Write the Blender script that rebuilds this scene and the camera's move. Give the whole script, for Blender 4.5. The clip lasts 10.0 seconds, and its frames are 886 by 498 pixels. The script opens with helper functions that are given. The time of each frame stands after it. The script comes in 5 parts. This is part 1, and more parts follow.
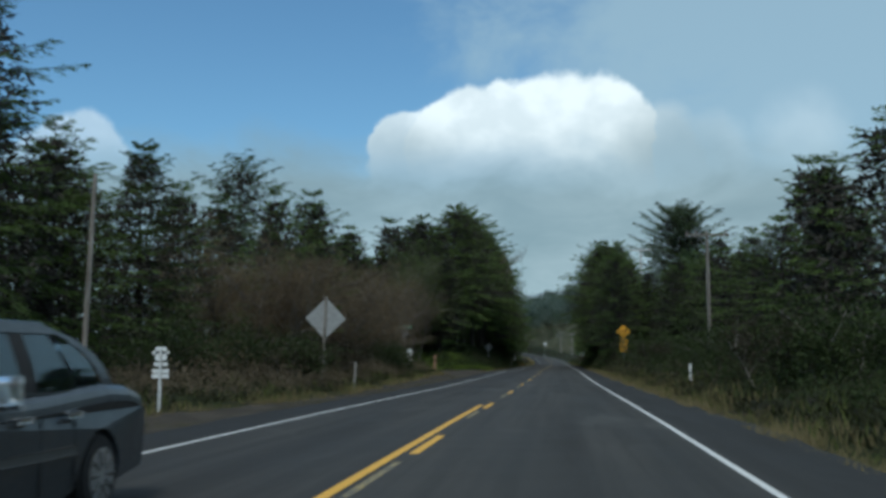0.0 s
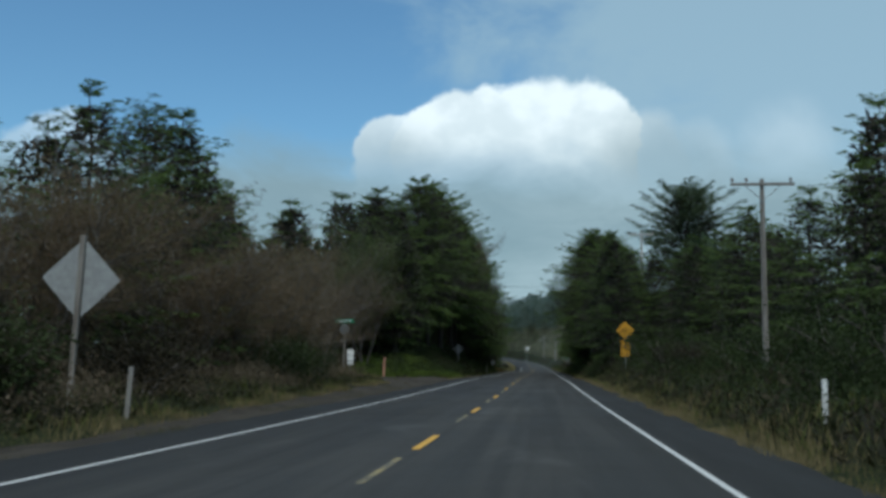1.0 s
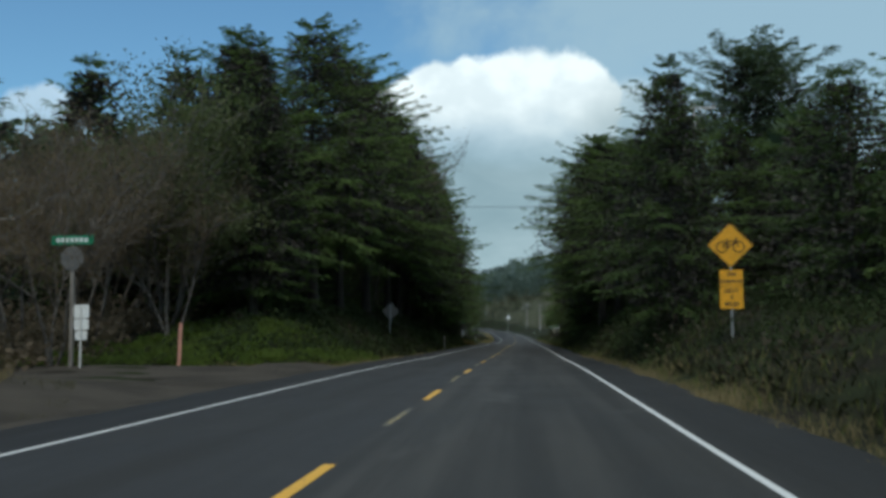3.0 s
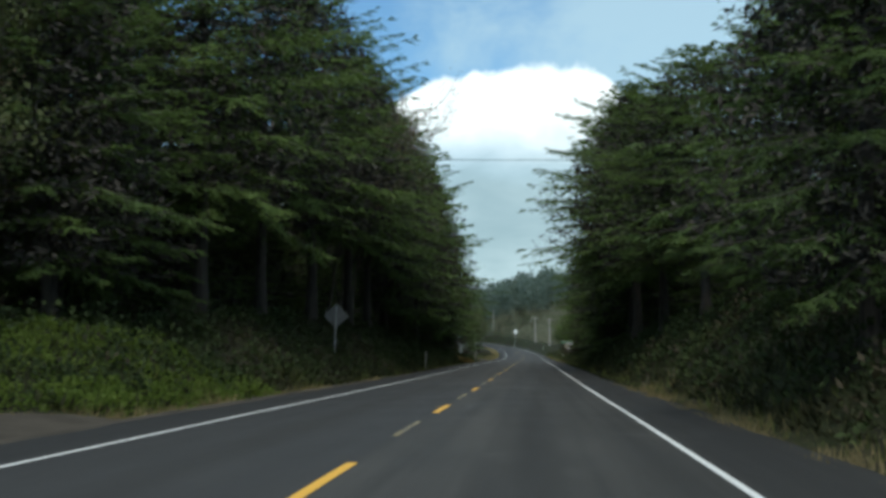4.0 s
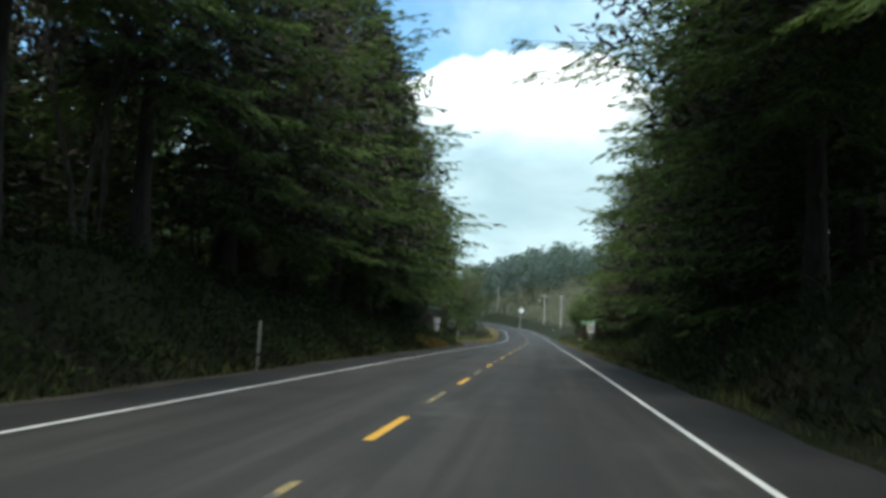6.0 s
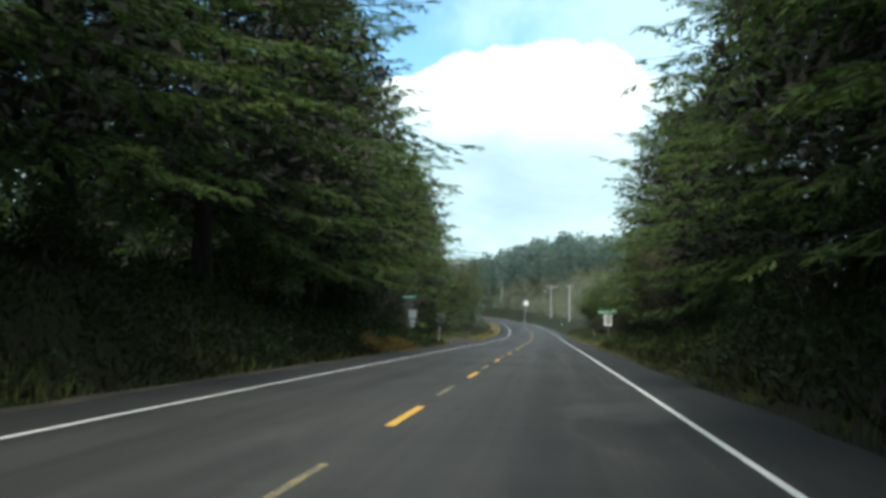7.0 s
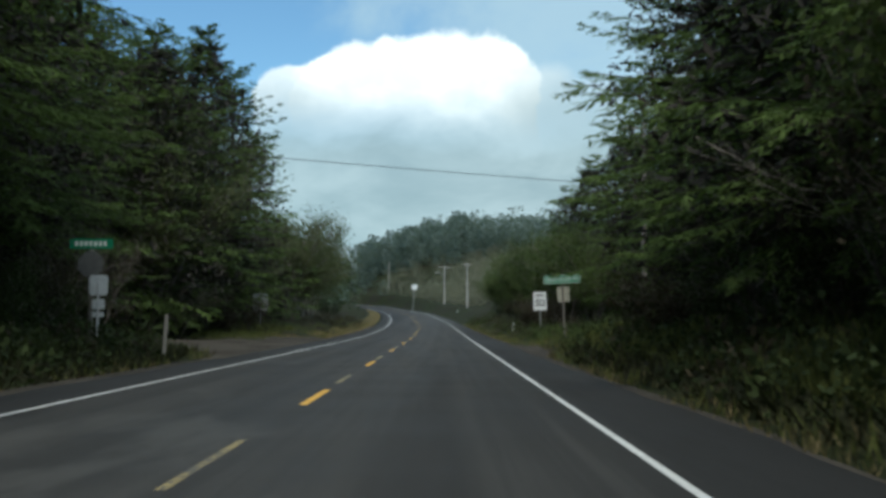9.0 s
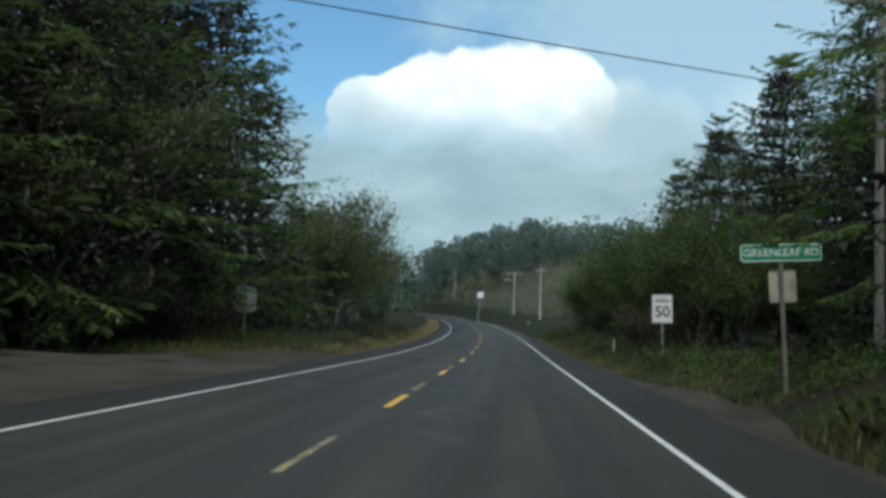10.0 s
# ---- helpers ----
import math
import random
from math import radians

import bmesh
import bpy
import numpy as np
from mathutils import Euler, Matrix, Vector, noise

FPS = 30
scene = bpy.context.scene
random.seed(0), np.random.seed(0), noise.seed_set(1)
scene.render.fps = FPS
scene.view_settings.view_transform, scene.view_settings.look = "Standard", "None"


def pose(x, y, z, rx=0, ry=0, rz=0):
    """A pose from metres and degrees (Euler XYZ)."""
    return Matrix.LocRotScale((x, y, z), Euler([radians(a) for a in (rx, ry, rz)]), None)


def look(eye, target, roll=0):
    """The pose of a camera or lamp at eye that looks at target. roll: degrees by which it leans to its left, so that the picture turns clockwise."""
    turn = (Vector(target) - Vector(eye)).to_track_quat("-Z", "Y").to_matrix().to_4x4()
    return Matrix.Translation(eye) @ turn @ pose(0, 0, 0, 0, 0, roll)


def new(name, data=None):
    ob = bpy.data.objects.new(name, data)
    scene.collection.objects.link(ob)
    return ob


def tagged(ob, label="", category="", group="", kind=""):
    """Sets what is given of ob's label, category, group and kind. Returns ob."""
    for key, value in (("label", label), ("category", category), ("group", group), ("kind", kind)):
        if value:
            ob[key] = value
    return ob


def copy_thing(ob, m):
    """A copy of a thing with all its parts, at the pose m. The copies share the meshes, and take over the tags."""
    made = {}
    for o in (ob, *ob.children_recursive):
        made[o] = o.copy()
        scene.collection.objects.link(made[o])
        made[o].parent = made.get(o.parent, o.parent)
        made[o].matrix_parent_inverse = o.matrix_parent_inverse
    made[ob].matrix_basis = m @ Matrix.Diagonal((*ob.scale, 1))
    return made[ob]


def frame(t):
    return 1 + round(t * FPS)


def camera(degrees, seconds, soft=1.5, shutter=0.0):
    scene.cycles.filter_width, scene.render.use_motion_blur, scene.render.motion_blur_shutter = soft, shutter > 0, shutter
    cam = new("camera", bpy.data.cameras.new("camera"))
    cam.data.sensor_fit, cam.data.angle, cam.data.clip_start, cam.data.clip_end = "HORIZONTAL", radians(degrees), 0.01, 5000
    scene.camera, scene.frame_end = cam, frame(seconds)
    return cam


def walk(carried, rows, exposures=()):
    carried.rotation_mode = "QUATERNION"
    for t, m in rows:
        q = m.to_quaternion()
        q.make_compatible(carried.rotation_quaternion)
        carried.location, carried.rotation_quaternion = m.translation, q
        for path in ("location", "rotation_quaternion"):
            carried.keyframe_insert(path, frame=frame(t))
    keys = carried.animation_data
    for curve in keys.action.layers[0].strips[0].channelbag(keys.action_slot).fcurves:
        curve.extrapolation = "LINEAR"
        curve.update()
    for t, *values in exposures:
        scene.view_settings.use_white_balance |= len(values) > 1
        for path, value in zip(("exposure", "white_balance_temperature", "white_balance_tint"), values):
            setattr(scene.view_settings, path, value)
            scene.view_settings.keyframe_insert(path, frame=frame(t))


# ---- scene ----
# ---- camera ----
cam = camera(46.0, 10.0, soft=3.5, shutter=0.1)
# seconds, x, y, z, degrees turned to the left, looking up, leaning to the right
ROWS = [
    (0.0, 1.80, -0.01, 1.168, 6.31, 5.96, 0.25),
    (0.2, 1.80, 4.48, 1.168, 6.02, 6.27, 0.51),
    (0.5, 1.81, 11.15, 1.168, 5.70, 5.69, -0.15),
    (0.6, 1.82, 13.38, 1.166, 5.62, 5.71, -0.38),
    (1.0, 1.80, 22.31, 1.151, 5.45, 6.18, -0.48),
    (1.5, 1.82, 33.46, 1.098, 5.78, 5.85, -0.42),
    (1.9, 1.75, 42.43, 1.056, 4.28, 5.48, 0.09),
    (2.0, 1.74, 44.69, 1.048, 3.82, 4.75, 0.49),
    (2.2, 1.72, 49.22, 1.031, 4.01, 4.44, 0.13),
    (3.3, 1.80, 74.37, 0.993, 4.61, 4.94, 0.35),
    (3.5, 1.82, 78.99, 0.994, 5.26, 5.12, -0.68),
    (4.0, 1.87, 90.47, 1.025, 4.94, 5.49, -0.04),
    (4.5, 1.81, 101.95, 1.040, 6.07, 6.34, -2.27),
    (5.0, 1.77, 113.33, 0.990, 6.22, 7.41, -2.13),
    (5.2, 1.77, 117.86, 0.961, 5.59, 6.06, -1.99),
    (5.5, 1.76, 124.69, 0.927, 5.58, 6.34, -1.90),
    (5.7, 1.74, 129.26, 0.904, 5.57, 4.46, -2.51),
    (6.8, 1.79, 154.63, 0.837, 5.58, 4.22, -1.78),
    (7.0, 1.81, 159.28, 0.831, 5.82, 4.12, -1.22),
    (7.5, 1.93, 170.87, 0.812, 5.16, 3.99, 0.29),
    (7.6, 1.92, 173.19, 0.807, 4.85, 4.58, -0.16),
    (8.0, 1.93, 182.59, 0.784, 2.89, 3.59, 0.66),
    (8.5, 1.94, 194.23, 0.738, 1.44, 3.29, 0.24),
    (8.6, 1.935, 196.55, 0.729, -0.15, 3.32, 0.18),
    (8.8, 1.915, 201.16, 0.710, -0.75, 4.1, 0.0),
    (9.0, 1.89, 205.76, 0.692, -0.07, 3.64, -0.18),
    (9.3, 1.87, 212.62, 0.665, 1.05, 3.94, -1.06),
    (9.5, 1.85, 217.12, 0.645, 2.43, 4.48, -1.48),
    (9.7, 1.84, 221.65, 0.650, 3.33, 3.78, -1.60),
    (10.0, 1.84, 228.52, 0.622, 3.79, 4.19, -1.93),
]
# seconds, stops, kelvin; the tint stays
EXPOSURES = [(t, e, k, 5.0) for t, e, k in ((0.0, 0.06, 6150), (2.2, 0.03, 6150), (3.5, 0.32, 6450), (4.5, 0.82, 6500), (5.5, 0.98, 6550), (7.0, 1.3, 6650), (7.7, 1.3, 6600), (8.6, 0.82, 6500), (9.1, 0.46, 6450), (10.0, 0.42, 6350))]
walk(cam, [(t, pose(x, y, z, 0, 0, yaw) @ pose(0, 0, 0, 90 + pitch) @ pose(0, 0, 0, 0, 0, -roll))
           for t, x, y, z, yaw, pitch, roll in ROWS], EXPOSURES)


# ---- node helpers ----
class Nodes:
    """A small builder of node trees."""

    def __init__(self, tree):
        self.tree = tree
        self.tree.nodes.clear()

    def add(self, kind, **values):
        node = self.tree.nodes.new(kind)
        for key, value in values.items():
            setattr(node, key, value)
        return node

    def wire(self, value, socket):
        if isinstance(value, bpy.types.NodeSocket):
            self.tree.links.new(value, socket)
        else:
            socket.default_value = value

    def math(self, op, a, b=0.0, c=0.0):
        node = self.add("ShaderNodeMath", operation=op)
        for value, socket in zip((a, b, c), node.inputs):
            self.wire(value, socket)
        return node.outputs[0]

    def mix(self, fac, a, b, blend="MIX"):
        node = self.add("ShaderNodeMix", data_type="RGBA", blend_type=blend)
        self.wire(fac, node.inputs[0])
        self.wire(a, node.inputs[6])
        self.wire(b, node.inputs[7])
        return node.outputs[2]

    def noise(self, vector, scale, detail=4.0, rough=0.55, warp=0.0):
        node = self.add("ShaderNodeTexNoise")
        if vector is not None:
            self.wire(vector, node.inputs["Vector"])
        node.inputs["Scale"].default_value = scale
        node.inputs["Detail"].default_value = detail
        node.inputs["Roughness"].default_value = rough
        node.inputs["Distortion"].default_value = warp
        return node.outputs["Fac"]

    def ramp(self, fac, low, high, a=0.0, b=1.0):
        node = self.add("ShaderNodeMapRange", interpolation_type="SMOOTHSTEP")
        for value, socket in zip((fac, low, high, a, b), node.inputs):
            self.wire(value, socket)
        return node.outputs[0]

    def stretched(self, vector, scale):
        node = self.add("ShaderNodeMapping")
        self.wire(vector, node.inputs["Vector"])
        node.inputs["Scale"].default_value = scale
        return node.outputs[0]


def rgb(r, g, b):
    return (r, g, b, 1.0)


# ---- sky and sun ----
SUN_HEIGHT, SUN_TURN = 57.0, 180.0   # degrees up, degrees clockwise from straight ahead

world = bpy.data.worlds.new("sky")
scene.world = world
world.use_nodes = True
n = Nodes(world.node_tree)
sky = n.add("ShaderNodeTexSky", sky_type="NISHITA")
sky.sun_disc = False
sky.sun_elevation = radians(SUN_HEIGHT)
sky.sun_rotation = radians(SUN_TURN)
sky.air_density, sky.dust_density, sky.ozone_density = 1.0, 0.6, 1.5
way = n.add("ShaderNodeTexCoord").outputs["Generated"]
split = n.add("ShaderNodeSeparateXYZ")
n.wire(way, split.inputs[0])
azim = n.math("MULTIPLY", n.math("ARCTAN2", split.outputs[0], split.outputs[1]), 180 / math.pi)
elev = n.math("MULTIPLY", n.math("ARCSINE", split.outputs[2]), 180 / math.pi)
billow = n.noise(n.stretched(way, (1, 1, 1.2)), 24.0, 3.5, 0.5, 0.0)
soft_noise = n.noise(n.stretched(way, (1, 1, 2.2)), 5.0, 5.0, 0.6, 0.4)
lumps = n.add("ShaderNodeTexNoise")
n.wire(way, lumps.inputs["Vector"])
for socket, value in (("Scale", 14.0), ("Detail", 6.0), ("Roughness", 0.55)):
    lumps.inputs[socket].default_value = value
shift = n.add("ShaderNodeSeparateColor")
n.wire(lumps.outputs["Color"], shift.inputs[0])
lumpy_az = n.math("ADD", azim, n.math("MULTIPLY", n.math("SUBTRACT", shift.outputs[0], 0.5), 3.6))
lumpy_el = n.math("ADD", elev, n.math("MULTIPLY", n.math("SUBTRACT", shift.outputs[1], 0.5), 2.4))


def puff(az, el, wide, high, weight=1.0, hard=0.08):
    """A mound of cloud: 1 inside, 0 outside, in degrees of azimuth and elevation."""
    a = n.math("POWER", n.math("DIVIDE", n.math("SUBTRACT", lumpy_az, az), wide), 2.0)
    e = n.math("POWER", n.math("DIVIDE", n.math("SUBTRACT", lumpy_el, el), high), 2.0)
    d = n.math("SQRT", n.math("ADD", a, e))
    return n.ramp(d, 1.0 + hard * 0.25, 1.0 - hard, 0.0, weight)


cumulus = puff(-7.2, 10.0, 3.3, 3.6, 0.9)
for mound in ((-4.6, 9.6, 4.2, 5.5), (-0.4, 9.4, 5.6, 6.3), (2.2, 10.4, 3.6, 5.1), (-2.8, 10.6, 2.6, 4.9), (5.8, 10.4, 2.8, 3.4, 0.6, 0.3), (8.4, 10.6, 2.4, 2.8, 0.4, 0.5), (12.8, 11.2, 2.6, 2.6, 0.3, 0.8), (-26.0, 7.5, 4.4, 5.4, 0.5), (40, 12, 9, 6), (-60, 10, 14, 6), (120, 12, 20, 9), (190, 10, 25, 8)):
    cumulus = n.math("MAXIMUM", cumulus, puff(*mound))
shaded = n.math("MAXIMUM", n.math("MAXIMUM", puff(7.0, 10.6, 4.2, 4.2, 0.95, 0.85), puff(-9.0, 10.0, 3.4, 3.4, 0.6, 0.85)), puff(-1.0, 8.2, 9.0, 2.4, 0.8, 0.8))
# grey underside of the bank, and the veil over the right half of the sky
bank = n.ramp(n.math("ADD", elev, n.math("MULTIPLY", n.math("SUBTRACT", soft_noise, 0.5), 7.0)), 12.5, 8.5)
veil = n.math("MULTIPLY", n.ramp(n.math("ADD", azim, n.math("MULTIPLY", n.math("SUBTRACT", soft_noise, 0.5), 40.0)), -9.0, 9.0), n.ramp(elev, 60.0, 14.0, 0.35, 0.75))
veil = n.math("MULTIPLY", veil, n.ramp(azim, 120.0, 60.0, 0.5, 1.0))
blue = n.mix(1.0, sky.outputs[0], rgb(0.074, 0.102, 0.110), "MULTIPLY")
blue = n.mix(n.math("MULTIPLY", veil, 1.0), blue, rgb(0.36, 0.50, 0.58))
body = n.mix(n.ramp(elev, 9.0, 13.5), rgb(0.52, 0.62, 0.66), rgb(0.93, 1.0, 1.02))
body = n.mix(n.math("MULTIPLY", n.ramp(billow, 0.62, 0.36), 0.35), body, rgb(0.47, 0.57, 0.62))
body = n.mix(shaded, body, rgb(0.34, 0.43, 0.465))
overhead = n.math("MULTIPLY", n.ramp(elev, 24.0, 42.0), n.ramp(soft_noise, 0.38, 0.58, 0.2, 0.75))
blue = n.mix(overhead, blue, rgb(0.70, 0.77, 0.80))
low = n.mix(n.ramp(soft_noise, 0.35, 0.7), rgb(0.25, 0.345, 0.385), rgb(0.36, 0.47, 0.515))
sky_colour = n.mix(n.math("MULTIPLY", bank, 0.92), blue, low)
cumulus = n.math("MULTIPLY", cumulus, n.ramp(n.math("ADD", elev, n.math("MULTIPLY", n.math("SUBTRACT", soft_noise, 0.5), 5.0)), 8.6, 12.2))
sky_colour = n.mix(n.math("MULTIPLY", cumulus, 0.93), sky_colour, body)
back = n.add("ShaderNodeBackground")
n.wire(sky_colour, back.inputs["Color"])
back.inputs["Strength"].default_value = 1.0
n.wire(back.outputs[0], n.add("ShaderNodeOutputWorld").inputs["Surface"])

sun = new("sun", bpy.data.lights.new("sun", "SUN"))
sun.data.energy, sun.data.angle, sun.data.color = 1.7, radians(12), (1.0, 0.95, 0.87)
a, e = radians(SUN_TURN), radians(SUN_HEIGHT)
sun.matrix_world = look((0, 0, 60), Vector((0, 0, 60)) - Vector((math.sin(a) * math.cos(e), math.cos(a) * math.cos(e), math.sin(e))))


# ---- materials ----
def material(name, paint):
    """A node material; paint(nodes, shader) wires its look."""
    m = bpy.data.materials.new(name)
    m.use_nodes = True
    k = Nodes(m.node_tree)
    shader = k.add("ShaderNodeBsdfPrincipled")
    out = k.add("ShaderNodeOutputMaterial")
    k.wire(shader.outputs[0], out.inputs["Surface"])
    paint(k, shader, out)
    return m


def place_of(k):
    return k.add("ShaderNodeNewGeometry").outputs["Position"]


def bumped(k, shader, height, strength, distance):
    node = k.add("ShaderNodeBump")
    node.inputs["Strength"].default_value = strength
    node.inputs["Distance"].default_value = distance
    k.wire(height, node.inputs["Height"])
    k.wire(node.outputs[0], shader.inputs["Normal"])


def plain(name, colour, rough=0.6, metal=0.0, spread=0.12, scale=6.0, coat=0.0):
    """Paint or metal with slight dirt at two scales."""
    def paint(k, s, out):
        p = k.add("ShaderNodeTexCoord").outputs["Object"]
        dirt = k.math("MULTIPLY", k.noise(p, scale, 5), k.noise(p, scale * 7, 3))
        dark = tuple(c * (1 - spread * 2.2) for c in colour) + (1.0,)
        k.wire(k.mix(k.ramp(dirt, 0.12, 0.42), dark, tuple(colour) + (1.0,)), s.inputs["Base Color"])
        k.wire(k.ramp(dirt, 0.1, 0.5, min(1, rough + 0.15), rough), s.inputs["Roughness"])
        s.inputs["Metallic"].default_value = metal
        s.inputs["Coat Weight"].default_value = coat
    return material(name, paint)


def leaf_material(name, dark, light, through_light=0.25, rough=0.8):
    """Foliage: every leaf its own shade, patches over the crown, some light through."""
    def paint(k, s, out):
        g = k.add("ShaderNodeNewGeometry")
        own = g.outputs["Random Per Island"]
        tree = k.add("ShaderNodeObjectInfo").outputs["Random"]
        patch = k.noise(g.outputs["Position"], 0.55, 4)
        mixed = k.math("ADD", k.math("MULTIPLY", own, 0.25), k.math("ADD", k.math("MULTIPLY", patch, 0.9), k.math("MULTIPLY", tree, 0.35)))
        colour = k.mix(k.ramp(mixed, 0.35, 1.15), rgb(*dark), rgb(*light))
        k.wire(colour, s.inputs["Base Color"])
        s.inputs["Roughness"].default_value = rough
        s.inputs["Specular IOR Level"].default_value = 0.15
        trans = k.add("ShaderNodeBsdfTranslucent")
        k.wire(k.mix(0.5, colour, rgb(light[0] * 1.2, light[1] * 1.3, light[2] * 0.8)), trans.inputs["Color"])
        both = k.add("ShaderNodeMixShader")
        both.inputs[0].default_value = through_light
        k.wire(s.outputs[0], both.inputs[1])
        k.wire(trans.outputs[0], both.inputs[2])
        k.wire(both.outputs[0], out.inputs["Surface"])
    return material(name, paint)


def paint_asphalt(k, s, out):
    p = place_of(k)
    grit = k.noise(p, 55.0, 3, 0.7)
    patch = k.noise(k.stretched(p, (1.0, 0.12, 1)), 0.9, 5, 0.6)
    sep = k.add("ShaderNodeSeparateXYZ")
    k.wire(p, sep.inputs[0])
    x = sep.outputs[0]
    # polished wheel tracks and the oily strip between them, along both lanes
    lane = k.math("ABSOLUTE", k.math("SUBTRACT", k.math("ABSOLUTE", k.math("SUBTRACT", x, 0.1)), 1.75))
    strip = k.math("MULTIPLY", k.ramp(lane, 0.55, 0.05), k.ramp(k.noise(k.stretched(p, (0.6, 0.05, 1)), 1.0, 4), 0.35, 0.65))
    base = k.mix(k.ramp(patch, 0.3, 0.7), rgb(0.032, 0.032, 0.0305), rgb(0.052, 0.0518, 0.049))
    # long streaks of wear and drips of sealer
    streak = k.noise(k.stretched(p, (2.6, 0.035, 1)), 1.0, 5, 0.65)
    base = k.mix(k.math("MULTIPLY", k.ramp(streak, 0.42, 0.62), 0.6), base, rgb(0.024, 0.0245, 0.024))
    stain = k.noise(k.stretched(p, (0.5, 0.16, 1)), 1.0, 4, 0.6, 0.6)
    base = k.mix(k.math("MULTIPLY", k.ramp(stain, 0.56, 0.68), 0.5), base, rgb(0.078, 0.078, 0.074))
    # newer, darker surfacing in the oncoming lane past the first driveway
    stretch = k.math("MULTIPLY", k.ramp(sep.outputs[1], 50.0, 75.0), k.ramp(sep.outputs[1], 150.0, 120.0))
    newer = k.math("MULTIPLY", stretch, k.ramp(x, 0.1, -0.1))
    base = k.mix(k.math("MULTIPLY", newer, 0.8), base, rgb(0.030, 0.031, 0.032))
    base = k.mix(k.math("MULTIPLY", strip, 0.9), base, rgb(0.026, 0.026, 0.025))
    outside = k.math("MAXIMUM", k.ramp(x, 3.62, 3.85), k.ramp(x, -3.4, -3.6))
    base = k.mix(k.math("MULTIPLY", outside, 0.7), base, rgb(0.021, 0.0215, 0.0215))
    base = k.mix(k.math("MULTIPLY", k.ramp(grit, 0.5, 0.8), 0.4), base, rgb(0.10, 0.10, 0.10))
    k.wire(base, s.inputs["Base Color"])
    k.wire(k.ramp(patch, 0.3, 0.7, 0.75, 0.9), s.inputs["Roughness"])
    s.inputs["Specular IOR Level"].default_value = 0.2
    bumped(k, s, grit, 0.5, 0.006)


def paint_ground(k, s, out):
    p = place_of(k)
    big = k.noise(p, 0.25, 5)
    fine = k.noise(p, 9.0, 5, 0.7)
    soil = k.mix(k.ramp(fine, 0.35, 0.65), rgb(0.012, 0.011, 0.008), rgb(0.030, 0.027, 0.019))
    green = k.mix(k.ramp(fine, 0.3, 0.7), rgb(0.011, 0.017, 0.007), rgb(0.030, 0.036, 0.015))
    k.wire(k.mix(k.ramp(big, 0.38, 0.56), soil, green), s.inputs["Base Color"])
    s.inputs["Roughness"].default_value = 0.97
    s.inputs["Specular IOR Level"].default_value = 0.08
    bumped(k, s, fine, 0.8, 0.05)


def paint_gravel(k, s, out):
    p = place_of(k)
    stones = k.add("ShaderNodeTexVoronoi")
    k.wire(p, stones.inputs["Vector"])
    stones.inputs["Scale"].default_value = 26.0
    big = k.noise(p, 0.5, 5)
    grey = k.mix(k.ramp(big, 0.35, 0.65), rgb(0.038, 0.034, 0.029), rgb(0.068, 0.060, 0.050))
    k.wire(k.mix(k.math("MULTIPLY", stones.outputs["Distance"], 0.6), grey, rgb(0.046, 0.041, 0.034)), s.inputs["Base Color"])
    s.inputs["Roughness"].default_value = 0.97
    s.inputs["Specular IOR Level"].default_value = 0.08
    bumped(k, s, stones.outputs["Distance"], 0.7, 0.02)


def line_paint(name, fresh, worn_to, amount):
    """Road paint, chipped down to the asphalt."""
    def paint(k, s, out):
        p = place_of(k)
        chips = k.math("ADD", k.math("MULTIPLY", k.noise(p, 14.0, 5, 0.75), 0.7), k.math("MULTIPLY", k.noise(p, 1.3, 3), 0.3))
        k.wire(k.mix(k.ramp(chips, amount - 0.04, amount + 0.04), rgb(*worn_to), rgb(*fresh)), s.inputs["Base Color"])
        s.inputs["Roughness"].default_value = 0.7
    return material(name, paint)


def paint_bark(k, s, out):
    p = k.add("ShaderNodeTexCoord").outputs["Object"]
    g = k.noise(k.stretched(p, (9, 9, 1.6)), 1.0, 6, 0.7)
    k.wire(k.mix(k.ramp(g, 0.3, 0.7), rgb(0.014, 0.012, 0.010), rgb(0.055, 0.047, 0.038)), s.inputs["Base Color"])
    s.inputs["Roughness"].default_value = 0.95
    bumped(k, s, g, 0.8, 0.04)


def paint_pale_bark(k, s, out):
    p = k.add("ShaderNodeTexCoord").outputs["Object"]
    g = k.noise(k.stretched(p, (5, 5, 2.5)), 1.0, 5, 0.65)
    k.wire(k.mix(k.ramp(g, 0.35, 0.65), rgb(0.055, 0.048, 0.04), rgb(0.17, 0.155, 0.135)), s.inputs["Base Color"])
    s.inputs["Roughness"].default_value = 0.9
    bumped(k, s, g, 0.5, 0.02)


def paint_weathered_wood(k, s, out):
    p = k.add("ShaderNodeTexCoord").outputs["Object"]
    g = k.noise(k.stretched(p, (14, 14, 0.7)), 1.0, 6, 0.7)
    k.wire(k.mix(k.ramp(g, 0.3, 0.7), rgb(0.11, 0.095, 0.08), rgb(0.30, 0.28, 0.25)), s.inputs["Base Color"])
    s.inputs["Roughness"].default_value = 0.9
    bumped(k, s, g, 0.5, 0.01)


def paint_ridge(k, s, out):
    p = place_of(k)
    # mist over the ridge is mixed into this blue-grey base colour
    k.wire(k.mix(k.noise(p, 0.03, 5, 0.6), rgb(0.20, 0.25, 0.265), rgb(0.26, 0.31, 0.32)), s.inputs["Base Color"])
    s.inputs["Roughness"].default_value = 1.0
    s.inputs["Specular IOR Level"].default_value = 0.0


